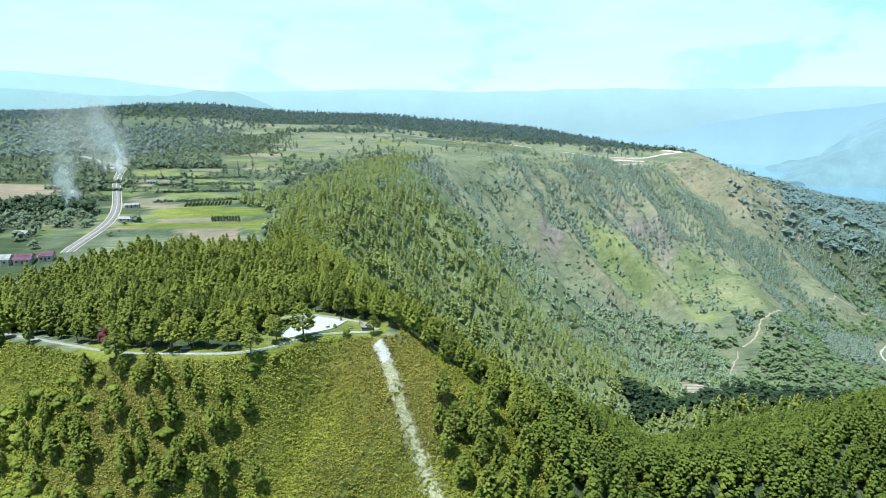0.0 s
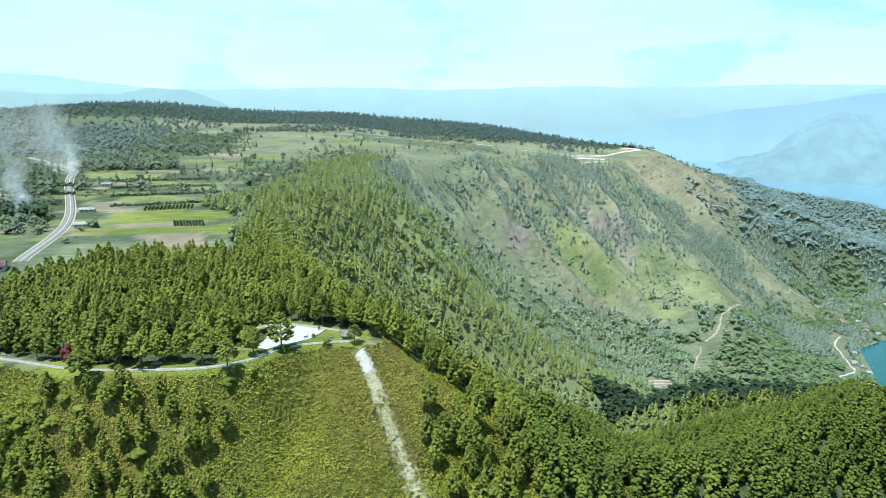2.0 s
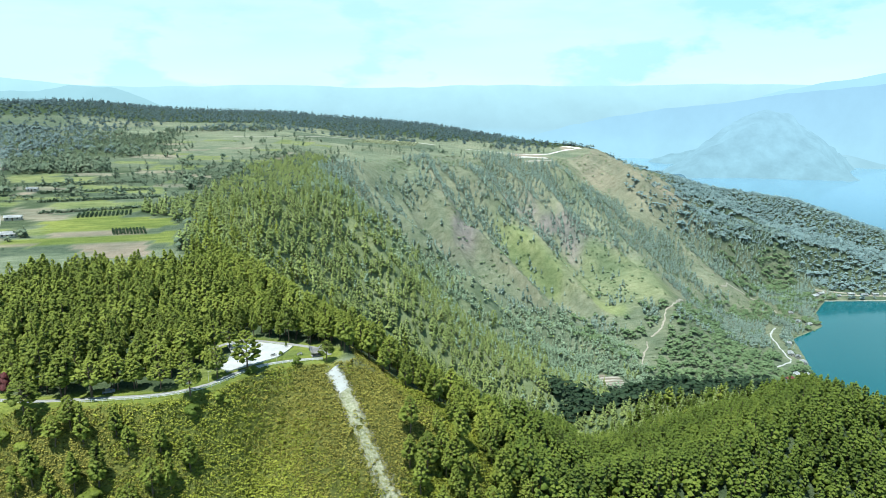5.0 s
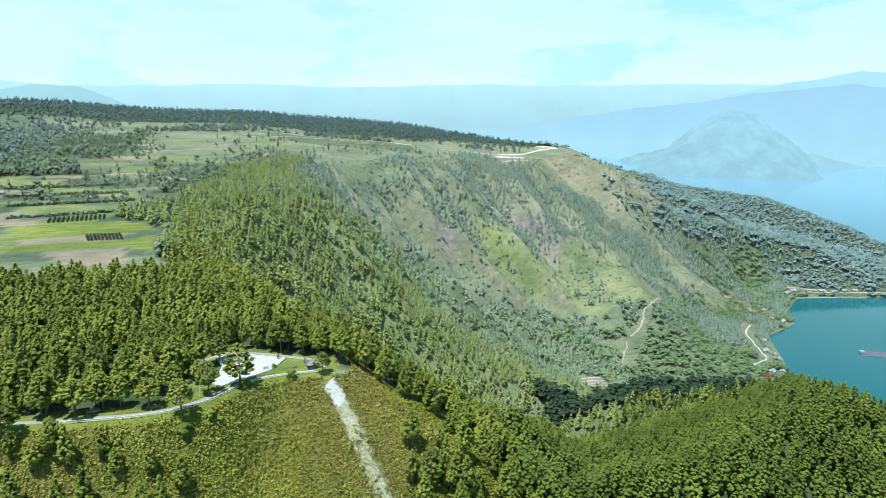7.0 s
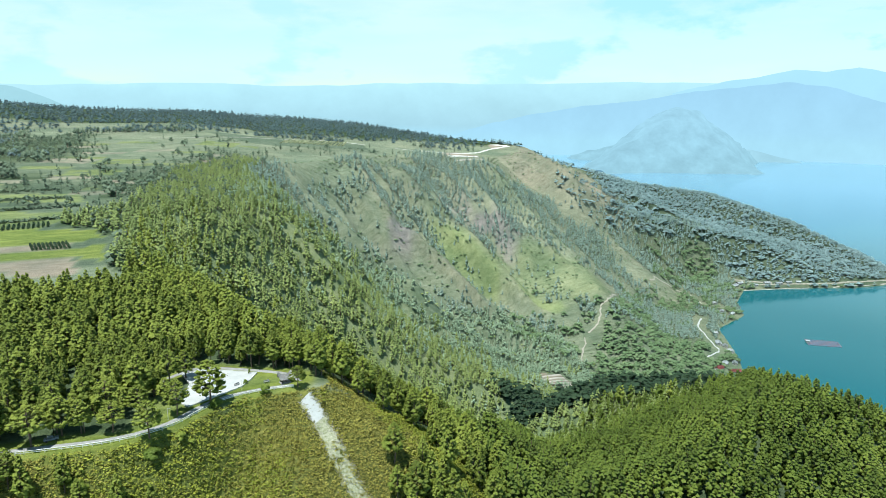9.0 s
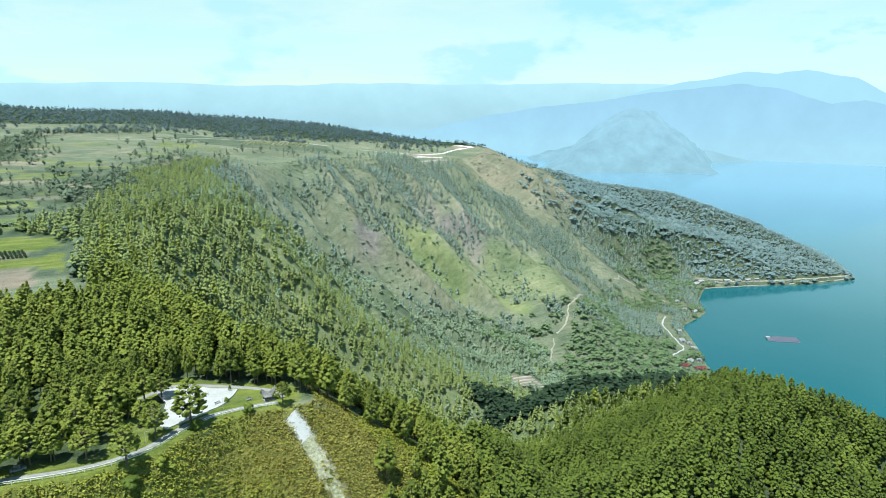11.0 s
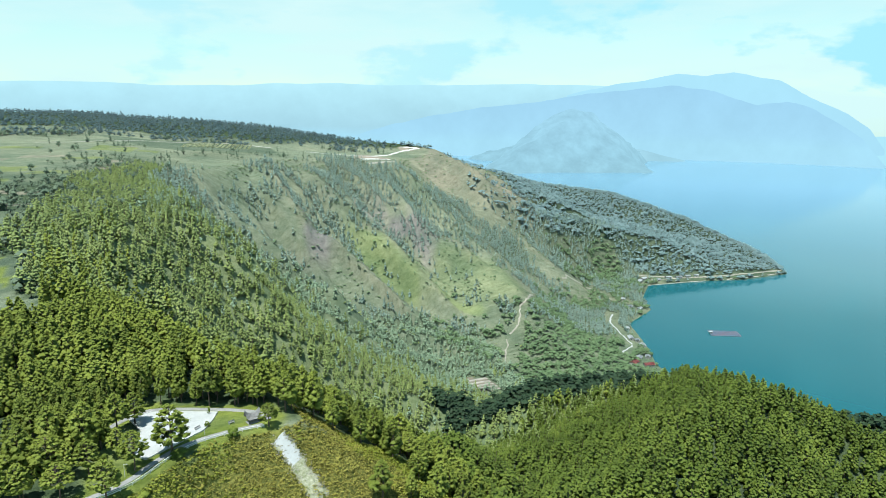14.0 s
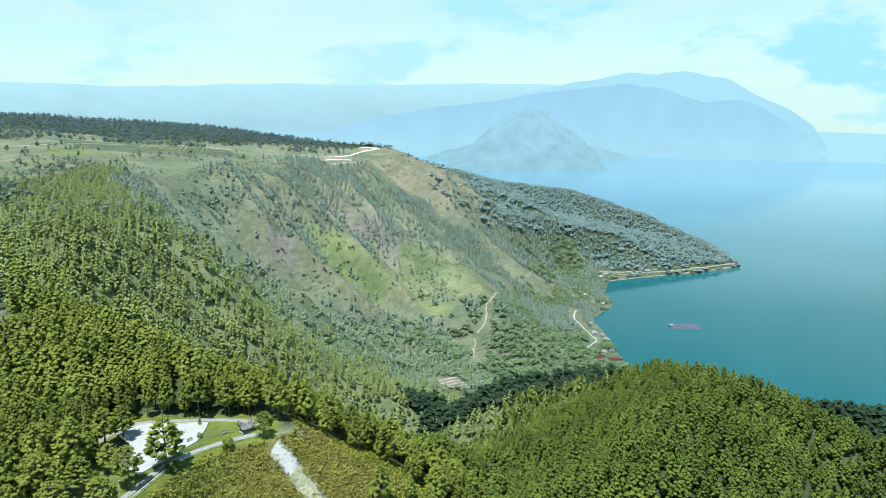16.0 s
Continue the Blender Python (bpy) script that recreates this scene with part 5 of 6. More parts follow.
def box(bm, x0, x1, y0, y1, z0, z1, turn=None):
    m = Matrix.Translation(((x0 + x1) / 2, (y0 + y1) / 2, (z0 + z1) / 2)) @ Matrix.Diagonal((x1 - x0, y1 - y0, z1 - z0, 1))
    bmesh.ops.create_cube(bm, size=1, matrix=(turn @ m) if turn else m)
    return bm


def one_box(*a, bevel=0.0):
    bm = box(bmesh.new(), *a)
    if bevel:
        bmesh.ops.bevel(bm, geom=bm.edges[:], offset=bevel, segments=1, affect="EDGES")
    return bm


PARK = 292.0
ribbon("road", ROAD, 5.8, ASPHALT, "worn grey asphalt road across the plateau", "road", 0.15, 4)
ribbon("road_line", ROAD, 0.35, WHITE, "faded white line along the road", "road marking", 0.2, 4, skirt=0.02)
for k, off in enumerate((-3.6, 3.6)):
    p = np.array(ROAD, float)
    ribbon("road_verge_%d" % (k + 1), [tuple(q) for q in p + (off, off * 0.25)], 1.0, DIRT, "pale gravel verge of the road", "verge", 0.08, 6, 0.15)
ribbon("pathway", PATHWAY, 2.0, PAVING, "pale paved walkway along the park edge", "path", 0.14, 1.5)
ribbon("pathway_back", BACK_PATH, 2.0, PAVING, "pale paved walkway behind the plaza", "path", 0.14, 1.5)
plaza = slab("plaza", PLAZA, PARK - 0.6, 0.85, CONCRETE, "wide white concrete plaza in the park", "plaza")
curb = [(a, b) for a, b in zip(PLAZA, PLAZA[1:] + PLAZA[:1])]
for (ax, ay), (bx, by) in curb:
    n, ang = math.hypot(bx - ax, by - ay), math.degrees(math.atan2(by - ay, bx - ax))
    c = part("kerb", one_box(-n / 2 - 0.1, n / 2 + 0.1, -0.15, 0.15, 0, 0.45), WHITE, plaza)
    c.matrix_local = pose((ax + bx) / 2, (ay + by) / 2, PARK, 0, 0, ang)
ribbon("stone_strip", STRIP, 4.0, STONE, "strip of pale rubble down the grassy slope", "rubble strip", 0.1, 0.8, 0.4, taper=[(0, 5.6), (0.15, 5.6), (0.4, 6.2), (0.7, 8.5), (1, 10)], skirt=0.3)
ribbon("strip_head", [STRIP[0], (-12.8, 277), (-11.4, 274.4)], 4.2, CONCRETE, "white rubble at the head of the strip", "rubble patch", 0.16, 0.5, 0.5, skirt=0.4)
ribbon("quarry_road", QUARRY_ROAD, 6.5, QUARRY_DIRT, "pale dirt track on the ridge top", "dirt road", 0.3, 6, 0.5, skirt=0.6, taper=[(0, 3), (0.2, 5), (0.35, 9), (0.45, 12), (0.6, 7), (0.8, 9), (0.9, 16), (1, 6)])
ribbon("quarry_terrace", QUARRY, 6.0, QUARRY_DIRT, "bare levelled earth below the ridge track", "earthworks", 0.5, 4, 0.5, skirt=1.5)
ribbon("quarry_terrace_lower", QUARRY_LOW, 4.0, DIRT, "lower step of bare levelled earth", "earthworks", 0.5, 4, 0.6, skirt=1.5)
ribbon("orchard_track", ORCHARD_TRACK, 4.0, DIRT, "pale track above the orchard", "dirt road", 0.3, 6, 0.4, skirt=0.6)
ribbon("ridge_track", [(178, 1480), (206, 1473), (232, 1450), (254, 1426)], 5.0, QUARRY_DIRT, "white dirt track at the end of the orchard", "dirt road", 0.3, 5, 0.4, skirt=0.6)
ribbon("hillside_trail", HILL_TRAIL, 2.2, TRAIL, "pale earth trail zigzagging down the valley side", "trail", 0.7, 3, 0.6, skirt=1.2, wander=9)
ribbon("hillside_trail_lower", HILL_TRAIL_LOW, 2.0, TRAIL, "pale earth trail among the valley trees", "trail", 0.9, 3, 0.6, skirt=1.2, wander=7)
for k in range(5):
    ribbon("field_terrace_%d" % (k + 1), [(329 + 1.5 * k, 738 + 10 * k), (347 + k, 741 + 10 * k), (362 + k, 743 + 10 * k)], 3.4, DIRT, "bare terraced plot stepping up the valley side", "terrace", 0.8, 3, 0.3, skirt=1.2)
ribbon("bowl_trail", BOWL_TRAIL, 3.0, TRAIL, "faint earth trail above the bay", "trail", 0.9, 4, 0.5, skirt=1.2, wander=8)
ribbon("beach_road", BEACH_ROAD, 2.3, CONCRETE, "white gravel road above the lake shore", "road", 0.5, 3, 0.75, skirt=0.8, wander=5)
ribbon("shore_road", SHORE_ROAD, 2.4, TRAIL, "pale road cut along the headland shore", "road", 0.6, 5, 0.45, skirt=1.0)
ribbon("headland_track", HEADLAND_TRACK, 4.0, TRAIL, "pale track on the headland", "trail", 0.9, 5, 0.2, skirt=1.0)
ribbon("shore_beach", [(960, 1114), (1093, 1089), (1184, 1059), (1300, 1050)], 1.6, DIRT, "narrow pale stony beach", "beach", 0.15, 6, 0.4, skirt=0.6)


# ---- the park ----
def railing(line, gap, height):
    top = new("railing")
    p = dense(rounded(line), gap)
    bm = bmesh.new()
    bmesh.ops.create_cube(bm, size=1, matrix=Matrix.Translation((0, 0, height / 2 - 0.1)) @ Matrix.Diagonal((0.16, 0.16, height + 0.2, 1)))
    post = part("post", bm, RAIL_WHITE, top)
    for k, (x, y) in enumerate(p):
        o = post if k == 0 else new("post", post.data)
        o.parent = top
        o.location = (x, y, z_at(x, y))
    for level in (0.5, 0.95):
        for a, b in zip(p[:-1], p[1:]):
            va, vb = Vector((*a, z_at(*a) + height * level)), Vector((*b, z_at(*b) + height * level))
            n = (vb - va).length
            o = part("rail", one_box(-n / 2, n / 2, -0.07, 0.07, -0.08, 0.08), RAIL_WHITE, top)
            o.matrix_local = Matrix.Translation((va + vb) / 2) @ (vb - va).to_track_quat("X", "Z").to_matrix().to_4x4()
    return tagged(top, "white railing along the edge of the walkway", "railing")


railing([(-103, 264.2), (-99, 264), (-76, 262.4), (-60, 267), (-51, 276.5), (-42, 284), (-30, 286.3), (-19, 286)], 2.4, 1.1)


def gazebo(x, y, turn):
    """An open pavilion under a saddle roof with upswept gables."""
    top = new("gazebo")
    top.matrix_world = pose(x, y, PARK, 0, 0, turn) @ Matrix.Diagonal((0.78, 0.78, 0.74, 1))
    part("floor", one_box(-2.4, 2.4, -1.9, 1.9, -0.3, 0.3, bevel=0.04), PAVING, top)
    for sx in (-1.9, 1.9):
        for sy in (-1.4, 1.4):
            bm = bmesh.new()
            bmesh.ops.create_cone(bm, cap_ends=True, segments=8, radius1=0.14, radius2=0.11, depth=2.3, matrix=Matrix.Translation((sx, sy, 1.45)))
            part("post", bm, WOOD, top)
    for sy in (-1.4, 1.4):
        part("rail", one_box(-1.9, 1.9, sy - 0.05, sy + 0.05, 0.95, 1.08), WOOD, top)
    part("bench", one_box(-1.7, 1.7, 0.7, 1.2, 0.6, 0.72, bevel=0.02), WOOD, top)
    bm = bmesh.new()
    n, rows = 13, []
    for u in np.linspace(-1, 1, n):
        ridge, reach = 4.5 + 1.9 * abs(u) ** 2.2, 2.5 - 0.3 * abs(u)
        xx = 3.1 * u * (1 + 0.06 * abs(u))
        rows.append([bm.verts.new((xx * (0.86 if abs(v) > 0.9 else 1), reach * v, 2.35 + (ridge - 2.35) * (1 - abs(v)) ** 1.35 + 0.25 * u * u)) for v in (-1, -0.66, -0.33, 0, 0.33, 0.66, 1)])
    for a, b in zip(rows[:-1], rows[1:]):
        for k in range(6):
            bm.faces.new((a[k], a[k + 1], b[k + 1], b[k]))
    bmesh.ops.solidify(bm, geom=bm.faces[:], thickness=0.16)
    bmesh.ops.recalc_face_normals(bm, faces=bm.faces)
    part("roof", bm, THATCH, top, "grey saddle roof with upswept ends")
    for sx in (-1, 1):
        bm = bmesh.new()
        v = [bm.verts.new(c) for c in ((sx * 2.45, -1.5, 2.6), (sx * 2.45, 1.5, 2.6), (sx * 2.6, 0, 5.6))]
        f = bm.faces.new(v)
        bmesh.ops.solidify(bm, geom=[f], thickness=0.08)
        part("gable", bm, WOOD, top)
    return tagged(top, "small open gazebo with an upswept grey saddle roof", "gazebo")


gazebo(-21.5, 291.5, 14)


def clipped_bush(x, y, height, width, label):
    top = new("round_bush")
    top.matrix_world = pose(x, y, z_at(x, y), 0, 0, 30) @ Matrix.Diagonal((width, width, height, 1))
    trunk, crown = round_shape(int(abs(x * 10)), 18, 0.17, "near", 14, 0.04)
    part_mesh("trunk", *trunk, [BARK], parent=top)
    part_mesh("crown", *crown[:2], [PINE], parent=top, smooth_shade=True, normals=crown[2])
    return tagged(top, label, "bush")


clipped_bush(-29.1, 284.2, 4.2, 4.0, "clipped round dark green bush beside the railing")
clipped_bush(-35.5, 295, 2.0, 2.0, "small round bush on the park lawn")
clipped_bush(-46.0, 279.3, 3.0, 5.5, "spreading dark green bush beside the walkway")
clipped_bush(-65.0, 259.5, 4.5, 6.5, "dark green bush on the slope below the railing")
# slim dark upright thing of unclear kind, a bush added in its place
clipped_bush(-33.6, 303.6, 3.0, 1.1, "slim dark upright thing at the plaza corner, built as a bush")
clipped_bush(-66.0, 288.0, 1.6, 2.4, "low bush on the park lawn")


def red_tree(x, y):
    top = new("red_leaved_tree")
    top.matrix_world = pose(x, y, z_at(x, y)) @ Matrix.Diagonal((6, 6, 8, 1))
    trunk, crown = round_shape(77, 18, 0.17, "near", 14, 0.04)
    part_mesh("trunk", *trunk, [BARK], parent=top)
    part_mesh("crown", *crown[:2], [RED_LEAF], parent=top, smooth_shade=True, normals=crown[2])
    return tagged(top, "dark red-leaved tree among the pines", "tree")


red_tree(-131, 279)


def park_bench(x, y, turn):
    top = new("park_bench")
    top.matrix_world = pose(x, y, z_at(x, y) + 0.02, 0, 0, turn)
    part("seat", one_box(-1.1, 1.1, -0.28, 0.28, 0.42, 0.52, bevel=0.02), PAVING, top)
    part("backrest", one_box(-1.1, 1.1, 0.24, 0.32, 0.6, 1.0, bevel=0.02), PAVING, top)
    for sx in (-0.85, 0.85):
        part("leg", one_box(sx - 0.12, sx + 0.12, -0.25, 0.25, -0.1, 0.42), CONCRETE, top)
        part("bracket", one_box(sx - 0.04, sx + 0.04, 0.22, 0.28, 0.4, 0.95), CONCRETE, top)
    return tagged(top, "grey concrete bench on the park grass", "bench", "park benches")


for spot in ((-160, 289, -25), (-172, 295, -30), (-38.5, 294.3, 35), (-28, 293.5, 20), (-68, 272, 0)):
    park_bench(*spot)


def light_pole(x, y):
    top = new("lamp_post")
    top.matrix_world = pose(x, y, PARK - 0.1)
    bm = bmesh.new()
    bmesh.ops.create_cone(bm, cap_ends=True, segments=8, radius1=0.09, radius2=0.05, depth=4.2, matrix=Matrix.Translation((0, 0, 2.1)))
    part("pole", bm, WHITE, top)
    part("arm", one_box(-0.05, 0.9, -0.04, 0.04, 4.05, 4.15), WHITE, top)
    part("lamp_head", one_box(0.6, 1.1, -0.13, 0.13, 3.93, 4.05, bevel=0.03), WHITE, top)
    return tagged(top, "slim white lamp post beside the walkway", "lamp post", "park lamp posts")


for spot in ((-37, 289.6), (-61, 274)):
    light_pole(*spot)


def wheel_bm(x, y):
    bm = bmesh.new()
    bmesh.ops.create_cone(bm, cap_ends=True, segments=14, radius1=0.33, radius2=0.33, depth=0.22, matrix=Matrix.Translation((x, y, 0.33)) @ Matrix.Rotation(math.pi / 2, 4, "X"))
    return bm


CAR_PAINT = plain("blue_grey_car_paint", (0.16, 0.2, 0.26), (0.22, 0.26, 0.32), 0.5, 0.3, 0.0)
TYRE = plain("tyre_rubber", (0.02, 0.02, 0.02), (0.04, 0.04, 0.04), 2, 0.9, 0.0)


def parked_car(x, y, turn):
    top = new("parked_car")
    top.matrix_world = pose(x, y, z_at(x, y) + 0.16, 0, 0, turn)
    bm = one_box(-2.1, 2.1, -0.85, 0.85, 0.3, 0.95)
    bmesh.ops.bevel(bm, geom=bm.edges[:], offset=0.16, segments=2, affect="EDGES")
    part("body", bm, CAR_PAINT, top)
    bm = one_box(-1.5, 1.0, -0.75, 0.75, 0.9, 1.5)
    for v in bm.verts:
        if v.co.z > 1.2:
            v.co.x, v.co.y = v.co.x * 0.72 - 0.05, v.co.y * 0.85
    part("cabin", bm, GLASS_DARK, top, "dark car windows")
    part("roof", one_box(-1.05, 0.62, -0.62, 0.62, 1.49, 1.55, bevel=0.02), CAR_PAINT, top)
    for wx in (-1.35, 1.35):
        for wy in (-0.8, 0.8):
            part("wheel", wheel_bm(wx, wy), TYRE, top)
    return tagged(top, "blue-grey car parked under the pines", "car")


parked_car(-94.5, 270.6, 12)


# ---- houses ----
def house(x, y, turn, w, d, wall_h, roof, label, z=None, pitch=0.42, posts=False):
    """A plain house under a gabled sheet roof, with a door and windows."""
    top = new("house")
    top.matrix_world = pose(x, y, (z_at(x, y) if z is None else z), 0, 0, turn)
    part("wall", one_box(-w / 2, w / 2, -d / 2, d / 2, -1.5, wall_h), PLASTER, top)
    rise = d / 2 * pitch
    bm = bmesh.new()
    pts = [(-d / 2 - 0.6, wall_h - 0.25), (0, wall_h + rise + 0.1), (d / 2 + 0.6, wall_h - 0.25)]
    a = [bm.verts.new((-w / 2 - 0.6, py, pz)) for py, pz in pts]
    b = [bm.verts.new((w / 2 + 0.6, py, pz)) for py, pz in pts]
    for k in range(2):
        bm.faces.new((a[k], b[k], b[k + 1], a[k + 1]))
    bmesh.ops.solidify(bm, geom=bm.faces[:], thickness=0.14)
    bmesh.ops.recalc_face_normals(bm, faces=bm.faces)
    part("roof", bm, roof, top)
    for sx in (-1, 1):
        bm = bmesh.new()
        f = bm.faces.new([bm.verts.new(c) for c in ((sx * (w / 2 - 0.05), -d / 2, wall_h - 0.02), (sx * (w / 2 - 0.05), d / 2, wall_h - 0.02), (sx * (w / 2 - 0.05), 0, wall_h + rise - 0.1))])
        bmesh.ops.solidify(bm, geom=[f], thickness=0.1)
        part("gable", bm, PLASTER, top)
    part("door", one_box(-0.5, 0.5, -d / 2 - 0.06, -d / 2 + 0.05, 0, 2.1), WOOD, top)
    for sx in (-0.3, 0.3):
        part("window", one_box(sx * w - 0.6, sx * w + 0.6, -d / 2 - 0.05, -d / 2 + 0.05, 1.0, 2.1), GLASS_DARK, top)
    for sx in (-1, 1):
        part("window", one_box(sx * w / 2 - 0.05, sx * w / 2 + 0.05, -0.6, 0.6, 1.0, 2.1), GLASS_DARK, top)
    if posts:
        for k in range(4):
            px = -w / 2 + 0.3 + k * (w - 0.6) / 3
            part("post", one_box(px - 0.12, px + 0.12, -d / 2 - 0.55, -d / 2 - 0.31, -0.5, wall_h - 0.12), WHITE, top)
    return tagged(top, label, "house")


house(-240, 396, 12, 12, 9, 3.6, IRON_WHITE, "white building under a pale sheet roof beside the pines", posts=True)
house(-227, 398, 12, 9, 10, 3.0, IRON_PLUM, "low house under a plum-coloured sheet roof")
house(-216, 402, 12, 7, 8, 3.2, IRON_PLUM, "small house under a plum-coloured sheet roof")
house(-261, 459, -10, 9, 7, 3.0, IRON_WHITE, "white-roofed farmhouse among fields")
house(-235, 578, 5, 11, 5, 2.6, IRON_WHITE, "long white-roofed farm shed beside the road")
house(-214, 512, 5, 9, 6, 2.6, IRON_WHITE, "white-roofed field hut with dark walls")
house(-352, 812, 0, 12, 7, 3.0, IRON_WHITE, "white-roofed shed beside the far road")
house(-268, 715, 0, 9, 5, 2.6, IRON_GREY, "grey-roofed shed at a field edge")
for hx, hy, ht, hw, hd, hr, hl in (
        (626, 790, 20, 13, 9, IRON_RED, "red-roofed house on the lake shore"), (645, 780, -15, 15, 9, IRON_RED, "long red-roofed house at the water's edge"),
        (650, 806, 35, 10, 8, IRON_WHITE, "white-roofed house on the lake shore"), (668, 806, 50, 8, 7, IRON_GREY, "grey-roofed house on the lake shore"),
        (699, 878, 60, 14, 8, IRON_WHITE, "white-roofed house above the beach road"), (695, 846, 60, 12, 9, IRON_WHITE, "pale-roofed house near the beach"),
        (702, 866, 50, 9, 7, IRON_GREY, "grey-roofed boat shed by the water"), (728, 918, 55, 10, 6, IRON_WHITE, "white-roofed cottage on the shore"),
        (824, 992, 20, 11, 7, IRON_WHITE, "white-roofed cottage at the point of the bay"), (812, 1004, 40, 9, 7, IRON_GREY, "grey-roofed cottage among trees"),
        (828, 1042, 60, 10, 7, IRON_WHITE, "white-roofed cottage above the bay"), (955, 1135, 20, 17, 10, IRON_WHITE, "large white-roofed house at the head of the bay"),
        (975, 1143, 0, 13, 9, IRON_WHITE, "white-roofed house at the head of the bay"), (1000, 1126, -15, 10, 7, IRON_GREY, "grey-roofed house on the bay"),
        (1030, 1126, -15, 12, 7, IRON_WHITE, "pale-roofed house along the bay"), (1050, 1115, -15, 13, 8, IRON_GREY, "grey-roofed house along the bay"),
        (1071, 1110, -15, 11, 7, IRON_WHITE, "white-roofed house below the headland"), (1090, 1104, -20, 9, 6, IRON_WHITE, "small white-roofed house below the headland")):
    house(hx, hy, ht, hw, hd, 3.4, hr, hl)


# ---- on the lake ----
def fish_cages(x, y, turn):
    """Floating square pens in three rows, with a raft hut at one end."""
    top = new("fish_cages")
    top.matrix_world = pose(x, y, 0, 0, 0, turn)
    cell, nx, ny = 6.0, 8, 4
    for i in range(nx + 1):
        part("walkway", one_box(i * cell - nx * cell / 2 - 0.45, i * cell - nx * cell / 2 + 0.45, -ny * cell / 2, ny * cell / 2, -0.1, 0.45), CAGE_FRAME, top)
    for j in range(ny + 1):
        part("walkway", one_box(-nx * cell / 2, nx * cell / 2, j * cell - ny * cell / 2 - 0.45, j * cell - ny * cell / 2 + 0.45, -0.08, 0.48), CAGE_FRAME, top)
    for i in range(nx):
        for j in range(ny):
            cx, cy = (i + 0.5) * cell - nx * cell / 2, (j + 0.5) * cell - ny * cell / 2
            part("net", one_box(cx - 2.4, cx + 2.4, cy - 2.4, cy + 2.4, -0.3, 0.12), NET, top)
    hut = part("hut", one_box(-nx * cell / 2 - 1, -nx * cell / 2 + 4, -2, 3, 0.4, 2.8), PLASTER, top, "small white raft hut")
    part("hut_roof", one_box(-nx * cell / 2 - 1.4, -nx * cell / 2 + 4.4, -2.4, 3.4, 2.8, 3.0), IRON_GREY, hut)
    return tagged(top, "purple-grey floating fish cages on the lake", "fish farm")


fish_cages(866, 833, -32)


# ---- fields ----
def crop_rows(name, corner, along, across, count, width, height, leaf, label, group, seed):
    """Rows of plants: each row a thing of its own."""
    g = np.random.default_rng(seed)
    a, c = np.array(along, float), np.array(across, float)
    for k in range(count):
        start = np.array(corner, float) + c * k / max(1, count - 1)
        n = max(6, int(np.linalg.norm(a) / (width * 0.2)))
        p = start + a * np.linspace(0, 1, n)[:, None] + g.normal(0, width * 0.1, (n, 2))
        centres = np.repeat(np.c_[p, land(p[:, 0], p[:, 1]) + height * 0.5], 5, 0) + g.normal(0, 1, (n * 5, 3)) * (width * 0.3, width * 0.3, height * 0.25)
        ob = part_mesh(name, *leaf_quads(centres, width * 0.4, g, 0.8), [leaf])
        tagged(ob, label, "crop row", group)


crop_rows("orchard_row", (72, 1290), (30, 120), (120, 62), 15, 2.4, 1.6, LEAF_PALE, "row of low pale-leaved orchard trees", "orchard rows", 41)
crop_rows("vine_row", (-190, 574), (-3, 17), (36, 4), 13, 1.1, 1.6, PINE_DARK_SHADED, "dark row of staked vegetables", "vegetable rows", 42)
crop_rows("plant_row", (-153, 523), (5, -18), (20, -1), 10, 1.1, 1.3, PINE_DARK_SHADED, "row of dark green plants on pale soil", "plant rows", 43)
crop_rows("hedge", (-225, 600), (95, 10), (-50, 150), 4, 3.0, 2.4, FARM_LEAF, "ragged hedge between fields", "field hedges", 44)
crop_rows("hedge", (-330, 520), (75, -8), (-30, 200), 5, 4.0, 3.5, FARM_LEAF, "ragged hedge between fields", "field hedges", 45)
woods("dark_grove", (-330, -225, 460, 560), 8.0, lambda x, y: ((x + 288) / 42) ** 2 + ((y - 545) / 14) ** 2 < 1, 9, 15, FAR_PINES + FAR_ROUND, PINE_DARK_SHADED, "dark grove of conifers beside the fields", "trees", 61, 1.0)
woods("farm_trees", (-330, -205, 400, 540), 10.0, lambda x, y: 0.85 * (fractal(x, y, 50, 3) > -0.25) * (to_line(x, y, ROAD)[0] > 10) * (np.hypot(x + 261, y - 459) > 13) * (np.hypot(x + 228, y - 398) > 24), 3, 8, FAR_ROUND, FARM_LEAF, "bushy trees round the farmhouses", "trees", 62, 1.2)
woods("roadside_wood", (-400, -220, 825, 960), 8.5, lambda x, y: 0.85 * (to_line(x, y, ROAD)[0] > 12) * inside(x, y, [(-385, 945), (-262, 945), (-236, 848), (-336, 838)]), 7, 12, FAR_ROUND + FAR_PINES, FARM_LEAF, "dark belt of trees behind the fields", "trees", 63, 1.1)


